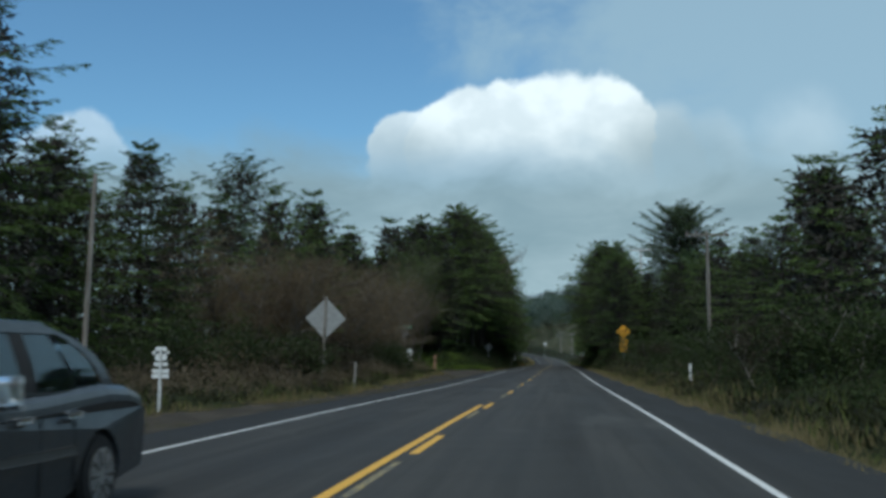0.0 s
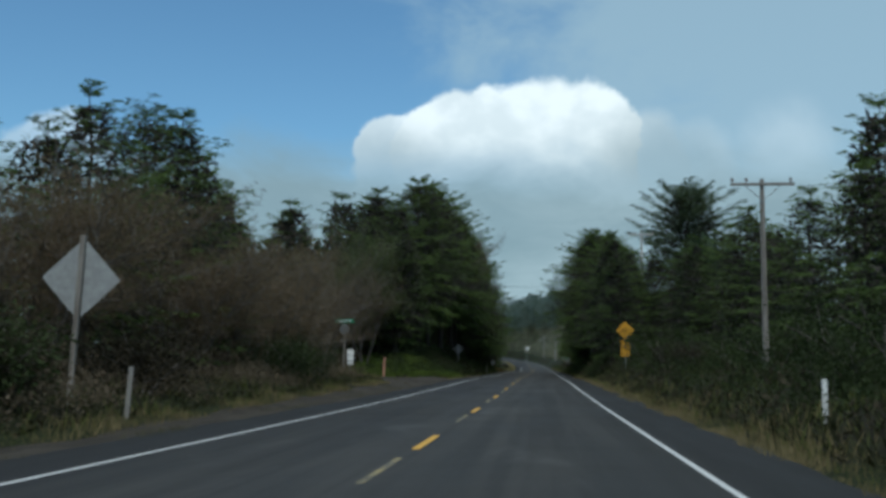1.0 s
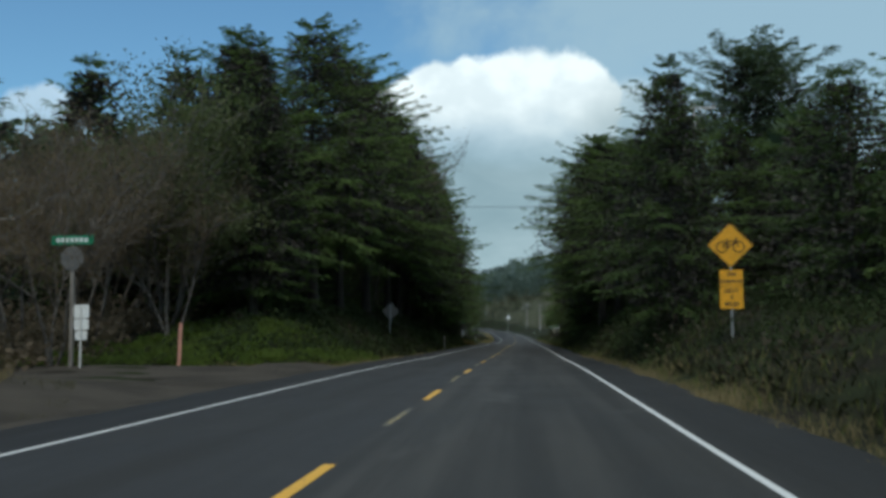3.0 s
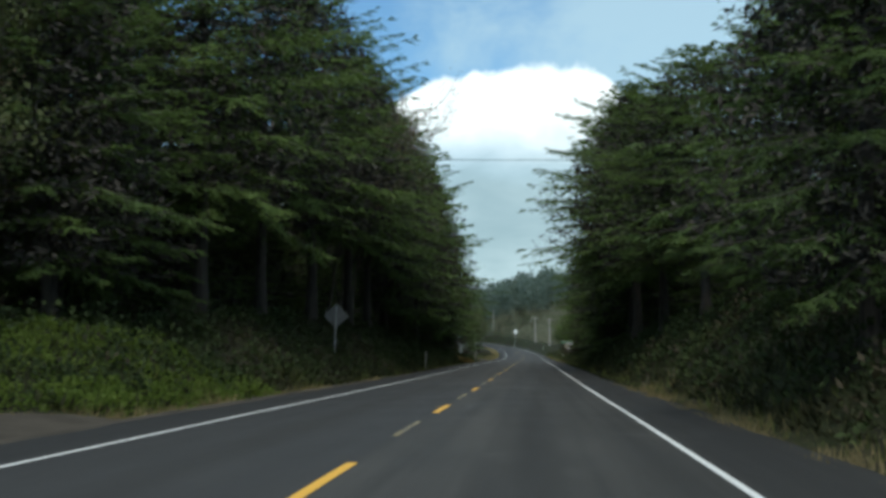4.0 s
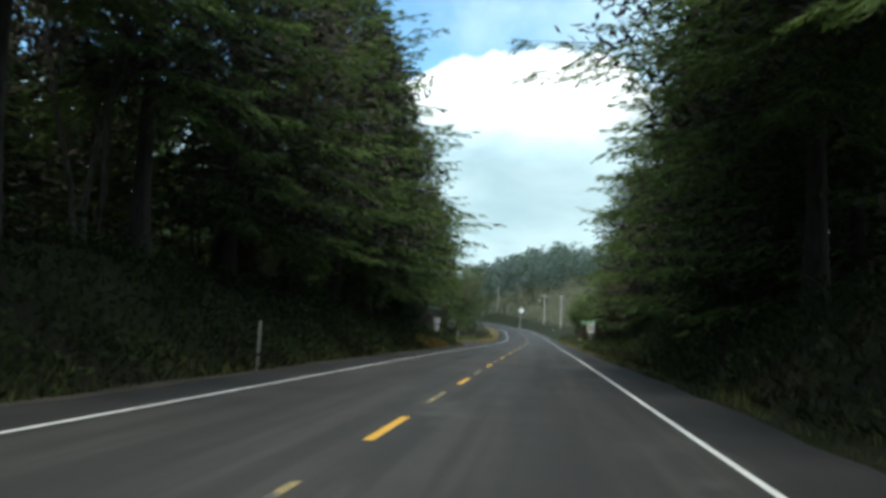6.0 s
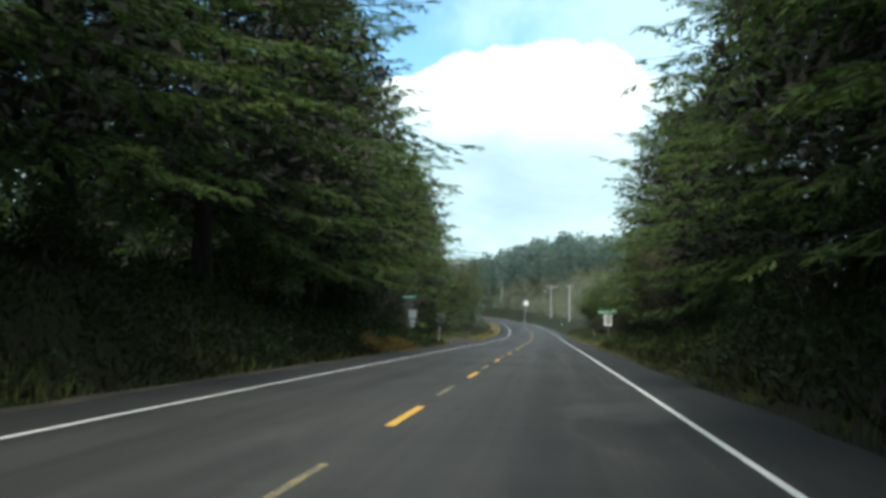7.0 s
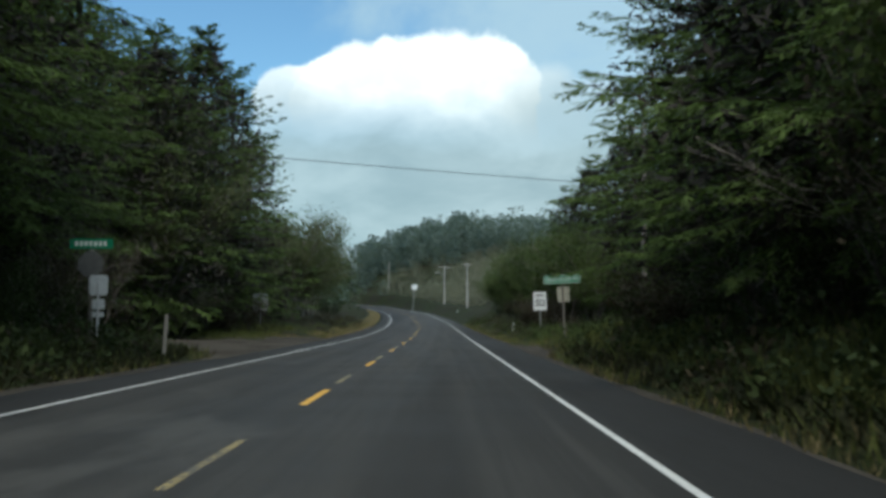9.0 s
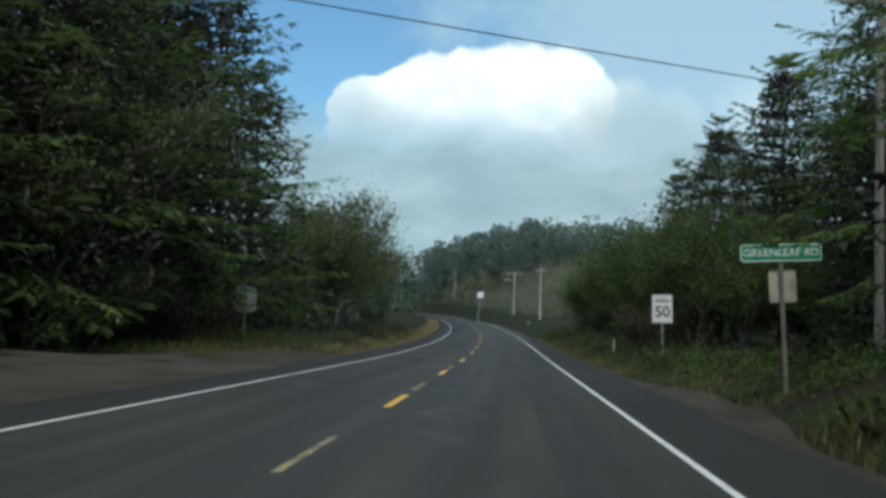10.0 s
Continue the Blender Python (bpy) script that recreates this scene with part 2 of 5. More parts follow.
RIDGE = material("misty_ridge_woods", paint_ridge)
ASPHALT = material("asphalt", paint_asphalt)
GROUND = material("verge_soil", paint_ground)
GRAVEL = material("gravel", paint_gravel)
WHITE_LINE = line_paint("white_road_paint", (0.55, 0.56, 0.55), (0.12, 0.12, 0.12), 0.40)
YELLOW_LINE = line_paint("yellow_road_paint", (0.60, 0.33, 0.035), (0.10, 0.085, 0.05), 0.38)
OLD_YELLOW = line_paint("worn_yellow_road_paint", (0.34, 0.265, 0.10), (0.06, 0.058, 0.052), 0.51)
BARK = material("spruce_bark", paint_bark)
PALE_BARK = material("alder_bark", paint_pale_bark)
POLE_WOOD = material("weathered_wood", paint_weathered_wood)
PALE_TWIG = plain("pale_dry_twigs", (0.26, 0.22, 0.17), 0.9, 0.0, 0.2, 4.0)
PALE_POLE = plain("sun_bleached_wood", (0.50, 0.48, 0.45), 0.85, 0.0, 0.15, 2.0)
SPRUCE = leaf_material("spruce_needles", (0.033, 0.053, 0.022), (0.108, 0.160, 0.046), 0.3)
PINE = leaf_material("pine_needles", (0.036, 0.055, 0.036), (0.090, 0.125, 0.066), 0.26)
# dead wood kept dark so that gaps between boughs read as shade
DEAD_TWIG_SHADE = plain("dead_spruce_twigs", (0.050, 0.045, 0.036), 0.95, 0.0, 0.2, 1.5)
ALDER = leaf_material("autumn_alder_leaves", (0.100, 0.075, 0.054), (0.190, 0.145, 0.095), 0.35)
GREEN_LEAF = leaf_material("salal_leaves", (0.018, 0.029, 0.011), (0.044, 0.062, 0.022), 0.22)
FERN = leaf_material("fern_fronds", (0.014, 0.017, 0.008), (0.036, 0.039, 0.018), 0.22)
THICKET = leaf_material("brown_thicket_twigs", (0.080, 0.063, 0.047), (0.155, 0.125, 0.086), 0.32)
# scrub paler than its true colour, standing in for haze over the slope
HAZE_TINTED_BRUSH = leaf_material("misty_scrub", (0.150, 0.160, 0.120), (0.205, 0.200, 0.145), 0.4)
WILLOW = leaf_material("olive_willow_leaves", (0.050, 0.068, 0.034), (0.112, 0.128, 0.058), 0.35)
HEDGE = leaf_material("dark_green_leaves", (0.032, 0.054, 0.020), (0.100, 0.134, 0.044), 0.3)
BRACKEN = leaf_material("rusty_bracken", (0.12, 0.080, 0.030), (0.27, 0.185, 0.070), 0.3)
HERB = leaf_material("green_herb_leaves", (0.060, 0.095, 0.018), (0.165, 0.215, 0.048), 0.4)
BRUSH = leaf_material("brown_brush", (0.026, 0.023, 0.016), (0.062, 0.053, 0.034), 0.22)
DRY_GRASS = leaf_material("dry_grass_blades", (0.13, 0.105, 0.055), (0.30, 0.24, 0.125), 0.3)
OLIVE_GRASS = leaf_material("short_olive_grass", (0.060, 0.060, 0.036), (0.135, 0.125, 0.078), 0.3)
GREEN_GRASS = leaf_material("green_grass_blades", (0.040, 0.055, 0.018), (0.13, 0.145, 0.045), 0.3)
# distant foliage: the air's haze is painted into its pale bluish colour
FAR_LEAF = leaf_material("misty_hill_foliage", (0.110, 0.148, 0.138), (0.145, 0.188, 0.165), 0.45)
SIGN_BACK = plain("bare_aluminium", (0.42, 0.43, 0.42), 0.5, 0.5)
# darker copy of the bare aluminium
DARKENED_BACK = plain("grimy_aluminium", (0.15, 0.15, 0.145), 0.7, 0.2)
CREAM_BACK = plain("cream_sign_back", (0.50, 0.48, 0.38), 0.6)
SIGN_WHITE = plain("white_sign_sheet", (0.82, 0.84, 0.82), 0.45)
SIGN_YELLOW = plain("amber_sign_sheet", (0.80, 0.38, 0.01), 0.45)
SIGN_GREEN = plain("green_sign_sheet", (0.002, 0.25, 0.12), 0.4)
SIGN_BLACK = plain("black_sign_ink", (0.03, 0.025, 0.02), 0.5)
STEEL = plain("galvanised_steel", (0.40, 0.41, 0.41), 0.45, 0.8)
POST_WHITE = plain("white_plastic", (0.65, 0.66, 0.64), 0.55)
POST_PINK = plain("faded_orange_plastic", (0.62, 0.30, 0.22), 0.55)
POST_BROWN = plain("grey_fibre_post", (0.27, 0.26, 0.24), 0.7)
WIRE = plain("black_cable", (0.03, 0.03, 0.03), 0.6)
CERAMIC = plain("brown_ceramic", (0.16, 0.12, 0.10), 0.3)


# ---- mesh helpers ----
def part(name, data, mat, parent=None, label="", smooth=False):
    """Links a bmesh or mesh as one mesh object under a thing."""
    if isinstance(data, bmesh.types.BMesh):
        mesh = bpy.data.meshes.new(name)
        data.to_mesh(mesh)
        data.free()
    else:
        mesh = data
    if mat is not None and not mesh.materials:
        mesh.materials.append(mat)
    if smooth:
        mesh.shade_smooth()
    ob = new(name, mesh)
    ob.parent = parent
    if label:
        tagged(ob, label)
    return ob


def thing(name, m, label, category, group="", kind=""):
    ob = new(name)
    ob.matrix_world = m
    return tagged(ob, label, category, group, kind)


def raw_mesh(name, verts, faces, smooth=False):
    mesh = bpy.data.meshes.new(name)
    verts = np.asarray(verts, dtype=np.float32)
    faces = np.asarray(faces, dtype=np.int32)
    k = faces.shape[1]
    mesh.vertices.add(len(verts))
    mesh.vertices.foreach_set("co", verts.ravel())
    mesh.loops.add(faces.size)
    mesh.loops.foreach_set("vertex_index", faces.ravel())
    mesh.polygons.add(len(faces))
    mesh.polygons.foreach_set("loop_start", np.arange(0, faces.size, k, dtype=np.int32))
    mesh.update(calc_edges=True)
    if smooth:
        mesh.shade_smooth()
    return mesh


def box(bm, lo, hi, bevel=0.0):
    made = bmesh.ops.create_cube(bm, size=1.0)["verts"]
    for v in made:
        v.co = [l + (c + 0.5) * (h - l) for c, l, h in zip(v.co, lo, hi)]
    if bevel:
        edges = {ed for v in made for ed in v.link_edges}
        bmesh.ops.bevel(bm, geom=list(edges), offset=bevel, segments=2, affect="EDGES", profile=0.6)


def tube(bm, a, b, r0, r1, sides=8):
    a, b = Vector(a), Vector(b)
    m = Matrix.Translation((a + b) / 2) @ (b - a).to_track_quat("Z", "Y").to_matrix().to_4x4()
    bmesh.ops.create_cone(bm, cap_ends=True, segments=sides, radius1=r0, radius2=r1, depth=(b - a).length, matrix=m)


def plate(bm, outline, y0, y1):
    """A flat plate in the x-z plane between y0 and y1."""
    front = [bm.verts.new((x, y0, z)) for x, z in outline]
    rear = [bm.verts.new((x, y1, z)) for x, z in outline]
    bm.faces.new(front)
    bm.faces.new(rear[::-1])
    for i in range(len(outline)):
        j = (i + 1) % len(outline)
        bm.faces.new((front[j], front[i], rear[i], rear[j]))
    bmesh.ops.recalc_face_normals(bm, faces=bm.faces)


def rounded(w, h, r, steps=4):
    """Outline of a rounded rectangle round the origin."""
    pts = []
    for cx, cz, a0 in ((w / 2 - r, h / 2 - r, 0), (-w / 2 + r, h / 2 - r, 90), (-w / 2 + r, -h / 2 + r, 180), (w / 2 - r, -h / 2 + r, 270)):
        for i in range(steps + 1):
            t = radians(a0 + 90 * i / steps)
            pts.append((cx + r * math.cos(t), cz + r * math.sin(t)))
    return pts


def diamond(d, r=0.04):
    """Outline of a square stood on its corner, d from tip to tip."""
    side = d / math.sqrt(2)
    c, s = math.cos(radians(45)), math.sin(radians(45))
    return [(x * c - z * s, x * s + z * c) for x, z in rounded(side, side, r * 1.3)]


def lettering(text, size, mat, name, parent, x, z, y=-0.004, bold=0.025):
    """Raised writing in the built-in font, facing -y, centred."""
    curve = bpy.data.curves.new(name, "FONT")
    curve.body, curve.size, curve.align_x, curve.align_y = text, size, "CENTER", "CENTER"
    curve.extrude, curve.offset = 0.0015, size * bold
    holder = bpy.data.objects.new(name, curve)
    scene.collection.objects.link(holder)
    mesh = bpy.data.meshes.new_from_object(holder.evaluated_get(bpy.context.evaluated_depsgraph_get()))
    bpy.data.objects.remove(holder)
    mesh.transform(pose(x, y, z, 90, 0, 0))
    mesh.materials.clear()
    return part(name, mesh, mat, parent)


# ---- the lie of the land ----
ROAD_Y = np.array([-700, -60, 0, 20, 40, 60, 80, 100, 120, 140, 160, 180, 200, 220, 250, 280, 310, 340, 370, 400, 440, 480, 530, 600, 700, 900, 2500.])
ROAD_Z = np.array([0.3, 0, 0, 0, -0.105, -0.173, -0.177, -0.12, -0.228, -0.309, -0.338, -0.372, -0.453, -0.532, -0.675, -0.785, -0.615, -0.195, 0.265, 0.905, 1.575, 2.145, 3.525, 5.175, 7.275, 11.075, 27.075])
ROAD_X = np.array([-40, 0, 0, 0, 0, 0, 0, 0, 0, 0, 0, 0, 0, 0, 0, -.03, -.35, -1.2, -2.6, -4.6, -8.3, -12.5, -20.0, -46, -100, -230, -900.])
LEFT_EDGE, RIGHT_EDGE = -3.40, 3.63


def eased(y, table):
    """Smooth reading of a table along the road."""
    y = np.asarray(y, dtype=float)
    return sum(w * np.interp(y + o, ROAD_Y, table) for o, w in ((-9, 0.25), (0, 0.5), (9, 0.25)))


def road_x(y):
    return eased(y, ROAD_X)


def road_z(y):
    return eased(y, ROAD_Z)


def grade(y):
    """Fall of the land past the crest."""
    return -0.005 * max(0.0, y - 115)


def ripple(x, y):
    return (np.sin(x * 0.9 + y * 0.37) + np.sin(x * 0.41 - y * 0.83 + 1.7) + 0.6 * np.sin(x * 2.3 + y * 1.9)) / 2.6


def land(x, y):
    """Height of the ground."""
    x, y = np.asarray(x, dtype=float), np.asarray(y, dtype=float)
    s = x - road_x(y)
    z = road_z(y)
    right = np.interp(y, [-60, 20, 60, 95, 118, 185, 212, 240, 262, 278, 330, 420, 500], [.5, .5, .9, 1.5, 2.6, 2.4, 1.0, 1.3, .3, .8, 1.2, 1.4, 3])
    left = np.interp(y, [-60, 10, 60, 88, 94, 106, 115, 135, 150, 195, 215, 240, 244, 266, 275, 330, 420], [.3, .3, .6, .5, .0, .2, 1.6, 2.6, 3.0, 2.6, 1.3, .7, .1, .1, .6, 1.0, 1.5])

    def climb(d, near, far):
        u = np.clip((d - near) / (far - near), 0, 1)
        return u * u * (3 - 2 * u)
    z = z + np.where(s > 0, right * climb(s, 5.2, 9.5), left * climb(-s, 5.4, 10.5))
    z = z - 0.06 - 0.10 * np.exp(-((np.abs(s) - 5.7) / 0.5) ** 2) * (np.abs(s) > 5)
    z = z + 0.13 * ripple(x, y) * climb(np.abs(s), 5.4, 8.0)
    hill = 26 * np.exp(-((x - 35) / 75) ** 2 - ((y - 690) / 120) ** 2) + 13 * np.exp(-((x - 45) / 28) ** 2 - ((y - 470) / 90) ** 2)
    return z + hill * climb(np.abs(s), 6, 26)


def build_ground():
    side = np.concatenate([np.linspace(0, 5.0, 6), np.arange(5.3, 14, 0.4), np.arange(14.5, 40, 2.5), [45, 60, 80, 110, 160, 250, 500, 1200, 2600]])
    across = np.concatenate([-side[:0:-1], side])
    along = np.concatenate([[-1500, -600, -300, -150, -80], np.arange(-50, 320, 1.6), np.arange(322, 620, 7), [640, 670, 700, 750, 820, 900, 1050, 1250, 1500, 1800, 2300, 3000]])
    ss, yy = np.meshgrid(across, along)
    xx = ss + road_x(yy)
    zz = land(xx, yy)
    w = len(across)
    i = np.arange((len(along) - 1) * w).reshape(-1, w)[:, :-1].ravel()
    faces = np.stack([i, i + 1, i + 1 + w, i + w], 1)
    mesh = raw_mesh("ground", np.stack([xx.ravel(), yy.ravel(), zz.ravel()], 1), faces, True)
    tagged(part("ground", mesh, GROUND), "rough roadside ground of soil, moss and grass", "ground", kind="structure")


def strip_mesh(name, left, right, y0, y1, lift, step=2.0, thick=0.0):
    """A ribbon along the road between two offsets; with thickness it gets sides."""
    ys = np.linspace(y0, y1, max(2, int((y1 - y0) / step) + 1))
    slope = (road_x(ys + 0.5) - road_x(ys - 0.5))
    length = np.hypot(1, slope)
    rims = []
    for s in (left, right):
        s = s(ys) if callable(s) else np.full_like(ys, s)
        rims.append(np.stack([road_x(ys) + s / length, ys - s * slope / length, road_z(ys) + lift], 1))
    n_ = len(ys)
    verts = np.concatenate(rims)
    i = np.arange(n_ - 1)
    faces = [np.stack([i, i + n_, i + n_ + 1, i + 1], 1)]
    if thick:
        low = verts.copy()
        low[:, 2] -= thick
        verts = np.concatenate([verts, low])
        m = 2 * n_
        faces.append(np.stack([i, i + 1, i + 1 + m, i + m], 1))
        faces.append(np.stack([i + n_ + 1, i + n_, i + n_ + m, i + n_ + 1 + m], 1))
    return raw_mesh(name, verts, np.concatenate(faces), False)


build_ground()

# road with paved shoulders, its ragged rim wandering a little
road = tagged(part("road", strip_mesh("road", lambda y: -4.7 - 0.18 * ripple(y * 0.6, y * 0.3), lambda y: 5.05 + 0.16 * ripple(y * 0.5 + 4, y * 0.4), -150, 900, 0.0, 1.0, 0.18), ASPHALT),
              "two-lane asphalt road, dark grey with worn wheel tracks", "road", kind="structure")


# ---- plants ----
def sprays(rng, base, way, length, width, flat=0.7, fold=0.2):
    """Leaf-shaped blades, one quad each, from base points along ways."""
    way = way / np.linalg.norm(way, axis=1, keepdims=True)
    up = np.zeros_like(way)
    up[:, 2] = 1
    up = up * np.reshape(flat, (-1, 1)) + rng.normal(size=way.shape) * np.reshape(1 - np.asarray(flat), (-1, 1))
    side = np.cross(way, up)
    side /= np.linalg.norm(side, axis=1, keepdims=True) + 1e-9
    normal = np.cross(side, way)
    mid = base + way * (length * 0.45)[:, None] - normal * (width * fold)[:, None]
    tip = base + way * length[:, None]
    verts = np.stack([base, mid + side * (width / 2)[:, None], tip, mid - side * (width / 2)[:, None]], 1).reshape(-1, 3)
    return verts, np.arange(len(verts)).reshape(-1, 4)


def limb_mesh(name, chains, sides=5, stems=0):
    """Tapered limbs: chains of (points, radii) joined into one mesh."""
    verts, faces, at = [], [], 0
    twig = sides
    for index, (pts, radii) in enumerate(chains):
        sides = 8 if index < stems else twig
        ring = np.linspace(0, 2 * np.pi, sides, endpoint=False)
        pts = np.asarray(pts, dtype=float)
        t = np.gradient(pts, axis=0)
        t /= np.linalg.norm(t, axis=1, keepdims=True) + 1e-9
        ref = np.array([1.0, 0, 0]) if abs(t[0, 0]) < 0.8 else np.array([0, 1.0, 0])
        u = np.cross(t, ref)
        u /= np.linalg.norm(u, axis=1, keepdims=True) + 1e-9
        v = np.cross(t, u)
        for p, a, b, r in zip(pts, u, v, radii):
            verts.append(p + r * (np.cos(ring)[:, None] * a + np.sin(ring)[:, None] * b))
        for i in range(len(pts) - 1):
            for j in range(sides):
                q = at + i * sides
                faces.append((q + j, q + (j + 1) % sides, q + sides + (j + 1) % sides, q + sides + j))
        at += len(pts) * sides
    return raw_mesh(name, np.concatenate(verts), faces, True)


def conifer(seed, high, reach, bare, boughs, twigs, blades, mat, shape=0.85, droop=0.25, layered=0.0, size=1.0, lopsided=0.2, inner=900, fine=0.52, dome=False):
    """Prototype of a spruce or pine at the origin: a trunk with boughs, flat needle sprays along every bough, and dead twigs inside."""
    rng = np.random.default_rng(seed)
    chains = [([(0.06 * math.sin(i * 1.7 + seed) * i / 3, 0.06 * math.cos(i * 1.3 + seed) * i / 3, high * i / 8 - 0.4 * (i == 0)) for i in range(9)],
               [max(0.02, high * 0.016 * (1 - i / 8.3)) * (1.35 if i == 0 else 1) for i in range(9)])]
    base, way, length, width, lie = [], [], [], [], []
    lean = rng.uniform(0, 2 * np.pi)
    # the reach swells and shrinks round the crown and from tier to tier, so that no outline is a smooth dome
    swell = rng.uniform(0, 6.283, 6)

    def girth(u):
        if dome:
            return np.clip(1 - np.asarray(u) ** 2.4, 0, 1) ** 0.55 * np.minimum(1.0, 0.62 + 1.6 * u) + 0.02
        spire = np.clip((u - 0.72) / 0.28, 0, 1)
        return np.minimum(1.0, 0.6 + 2.4 * u) * (1 - u) ** shape * (1 - (0.45 if droop > 0.1 else 0.0) * spire) + 0.02

    def uneven(u, t):
        return 1 + 0.13 * np.sin(2 * t + swell[0] + 7 * u) + 0.11 * np.sin(3 * t + swell[1] - 15 * u) + 0.09 * np.sin(t + swell[2] + 27 * u)
    s = np.linspace(0, 1, 7)
    for b in range(boughs):
        u = ((b + rng.uniform(0, 1)) / boughs) ** 1.1
        if layered:
            u = (np.floor(u * layered) + rng.normal(0.5, 0.15)) / layered
        u = min(max(u, 0.0), 0.995)
        z = high * (bare + (1 - bare) * u)
        turn = b * 2.39996 + rng.normal(0, 0.35)
        bough = reach * float(girth(u)) * (rng.uniform(0.55, 0.85) if rng.random() < 0.5 else rng.uniform(0.9, 1.14)) * (1 + lopsided * math.cos(turn - lean)) * float(uneven(u, turn))
        bough = min(bough, 1.1 * reach * float(girth(u)))
        rise = (0.30 + 0.5 * u if dome else 0.75 * u - 0.14) + rng.normal(0, 0.09)
        sag = droop * (1 - 0.6 * u)
        up = bough * (rise * s - sag * s ** 2 * 1.9 + sag * 1.25 * s ** 3)
        bend = rng.normal(0, 0.10) * bough * s ** 2
        c, q = math.cos(turn), math.sin(turn)
        pts = np.stack([c * bough * s - q * bend, q * bough * s + c * bend, z + up], 1)
        chains.append((pts[[0, 2, 4, 6]], np.array([0.085, 0.05, 0.028, 0.007]) * (0.22 + 0.08 * bough)))
        slope = np.gradient(up, s) / bough
        count = max(3, int(twigs * (0.35 + 0.65 * bough / reach)))
        for side in (-1, 1):
            at = np.clip(np.linspace(0.16, 0.97, count) + rng.normal(0, 0.03, count), 0.1, 0.99)
            p = np.stack([np.interp(at, s, pts[:, k]) for k in range(3)], 1)
            tang = np.stack([np.full(count, c), np.full(count, q), np.interp(at, s, slope)], 1)
            across = np.array([-q, c, 0.0]) * side
            tw = tang + across * rng.uniform(0.6, 1.05, count)[:, None] + rng.normal(0, 0.12, (count, 3))
            tw[:, 2] += rng.normal(-0.16, 0.12, count)
            tw /= np.linalg.norm(tw, axis=1, keepdims=True)
            tl = (0.34 * bough * np.minimum(1.0, 1.12 - at) * np.minimum(1.0, 0.45 + 2.2 * at) + 0.26 * size) * rng.uniform(0.65, 1.2, count)
            hand = np.cross(tw, (0, 0, 1.0))
            hand /= np.linalg.norm(hand, axis=1, keepdims=True) + 1e-9
            # the twig's own needles, then shoots to both sides of it that hang a little
            base.append(p)
            way.append(tw)
            length.append(tl * 1.05)
            width.append(np.full(count, 0.05 * size))
            lie.append(np.full(count, 0.5))
            for k in range(blades):
                f = (k + 0.5 + rng.uniform(-0.3, 0.3, count)) / blades
                sag_here = (tl * f ** 2 * 0.16)[:, None] * (0, 0, 1)
                base.append(p + tw * (tl * f)[:, None] - sag_here)
                way.append(tw * 0.85 + hand * (0.75 * (-1) ** k) + rng.normal(0, 0.26, (count, 3)) + (0, 0, -0.28))
                length.append((fine * (0.42 + 0.30 * (1 - f)) + 0.07 * tl) * rng.uniform(0.7, 1.25, count))
                width.append(np.maximum(length[-1] * rng.uniform(0.17, 0.25, count), 0.035))
                lie.append(rng.uniform(0.45, 0.85, count))
    verts, faces = sprays(rng, np.concatenate(base), np.concatenate(way), np.concatenate(length), np.concatenate(width), np.concatenate(lie), 0.3)
    # dead twigs and old wood fill the inside; their dark colour stands for shade
    u = rng.uniform(0, 0.93, inner) ** 1.1
    t = rng.uniform(0, 2 * np.pi, inner)
    r = reach * girth(u) * np.sqrt(rng.uniform(0.01, 0.46, inner)) * (1 + lopsided * np.cos(t - lean)) * uneven(u, t)
    core = np.stack([r * np.cos(t), r * np.sin(t), high * (bare + (1 - bare) * u) - 0.12 * r], 1)
    along = rng.normal(0, 1, (inner, 3)) * (1, 1, 0.7)
    size_ = rng.uniform(0.6, 1.2, inner) * (0.16 + 0.72 * fine)
    dead, quads = sprays(rng, core, along, size_, size_ * 0.3, 0.3)
    return limb_mesh("trunk", chains, 3, 1), raw_mesh("crown", verts, faces), mat, BARK, raw_mesh("inner_wood", dead, quads)


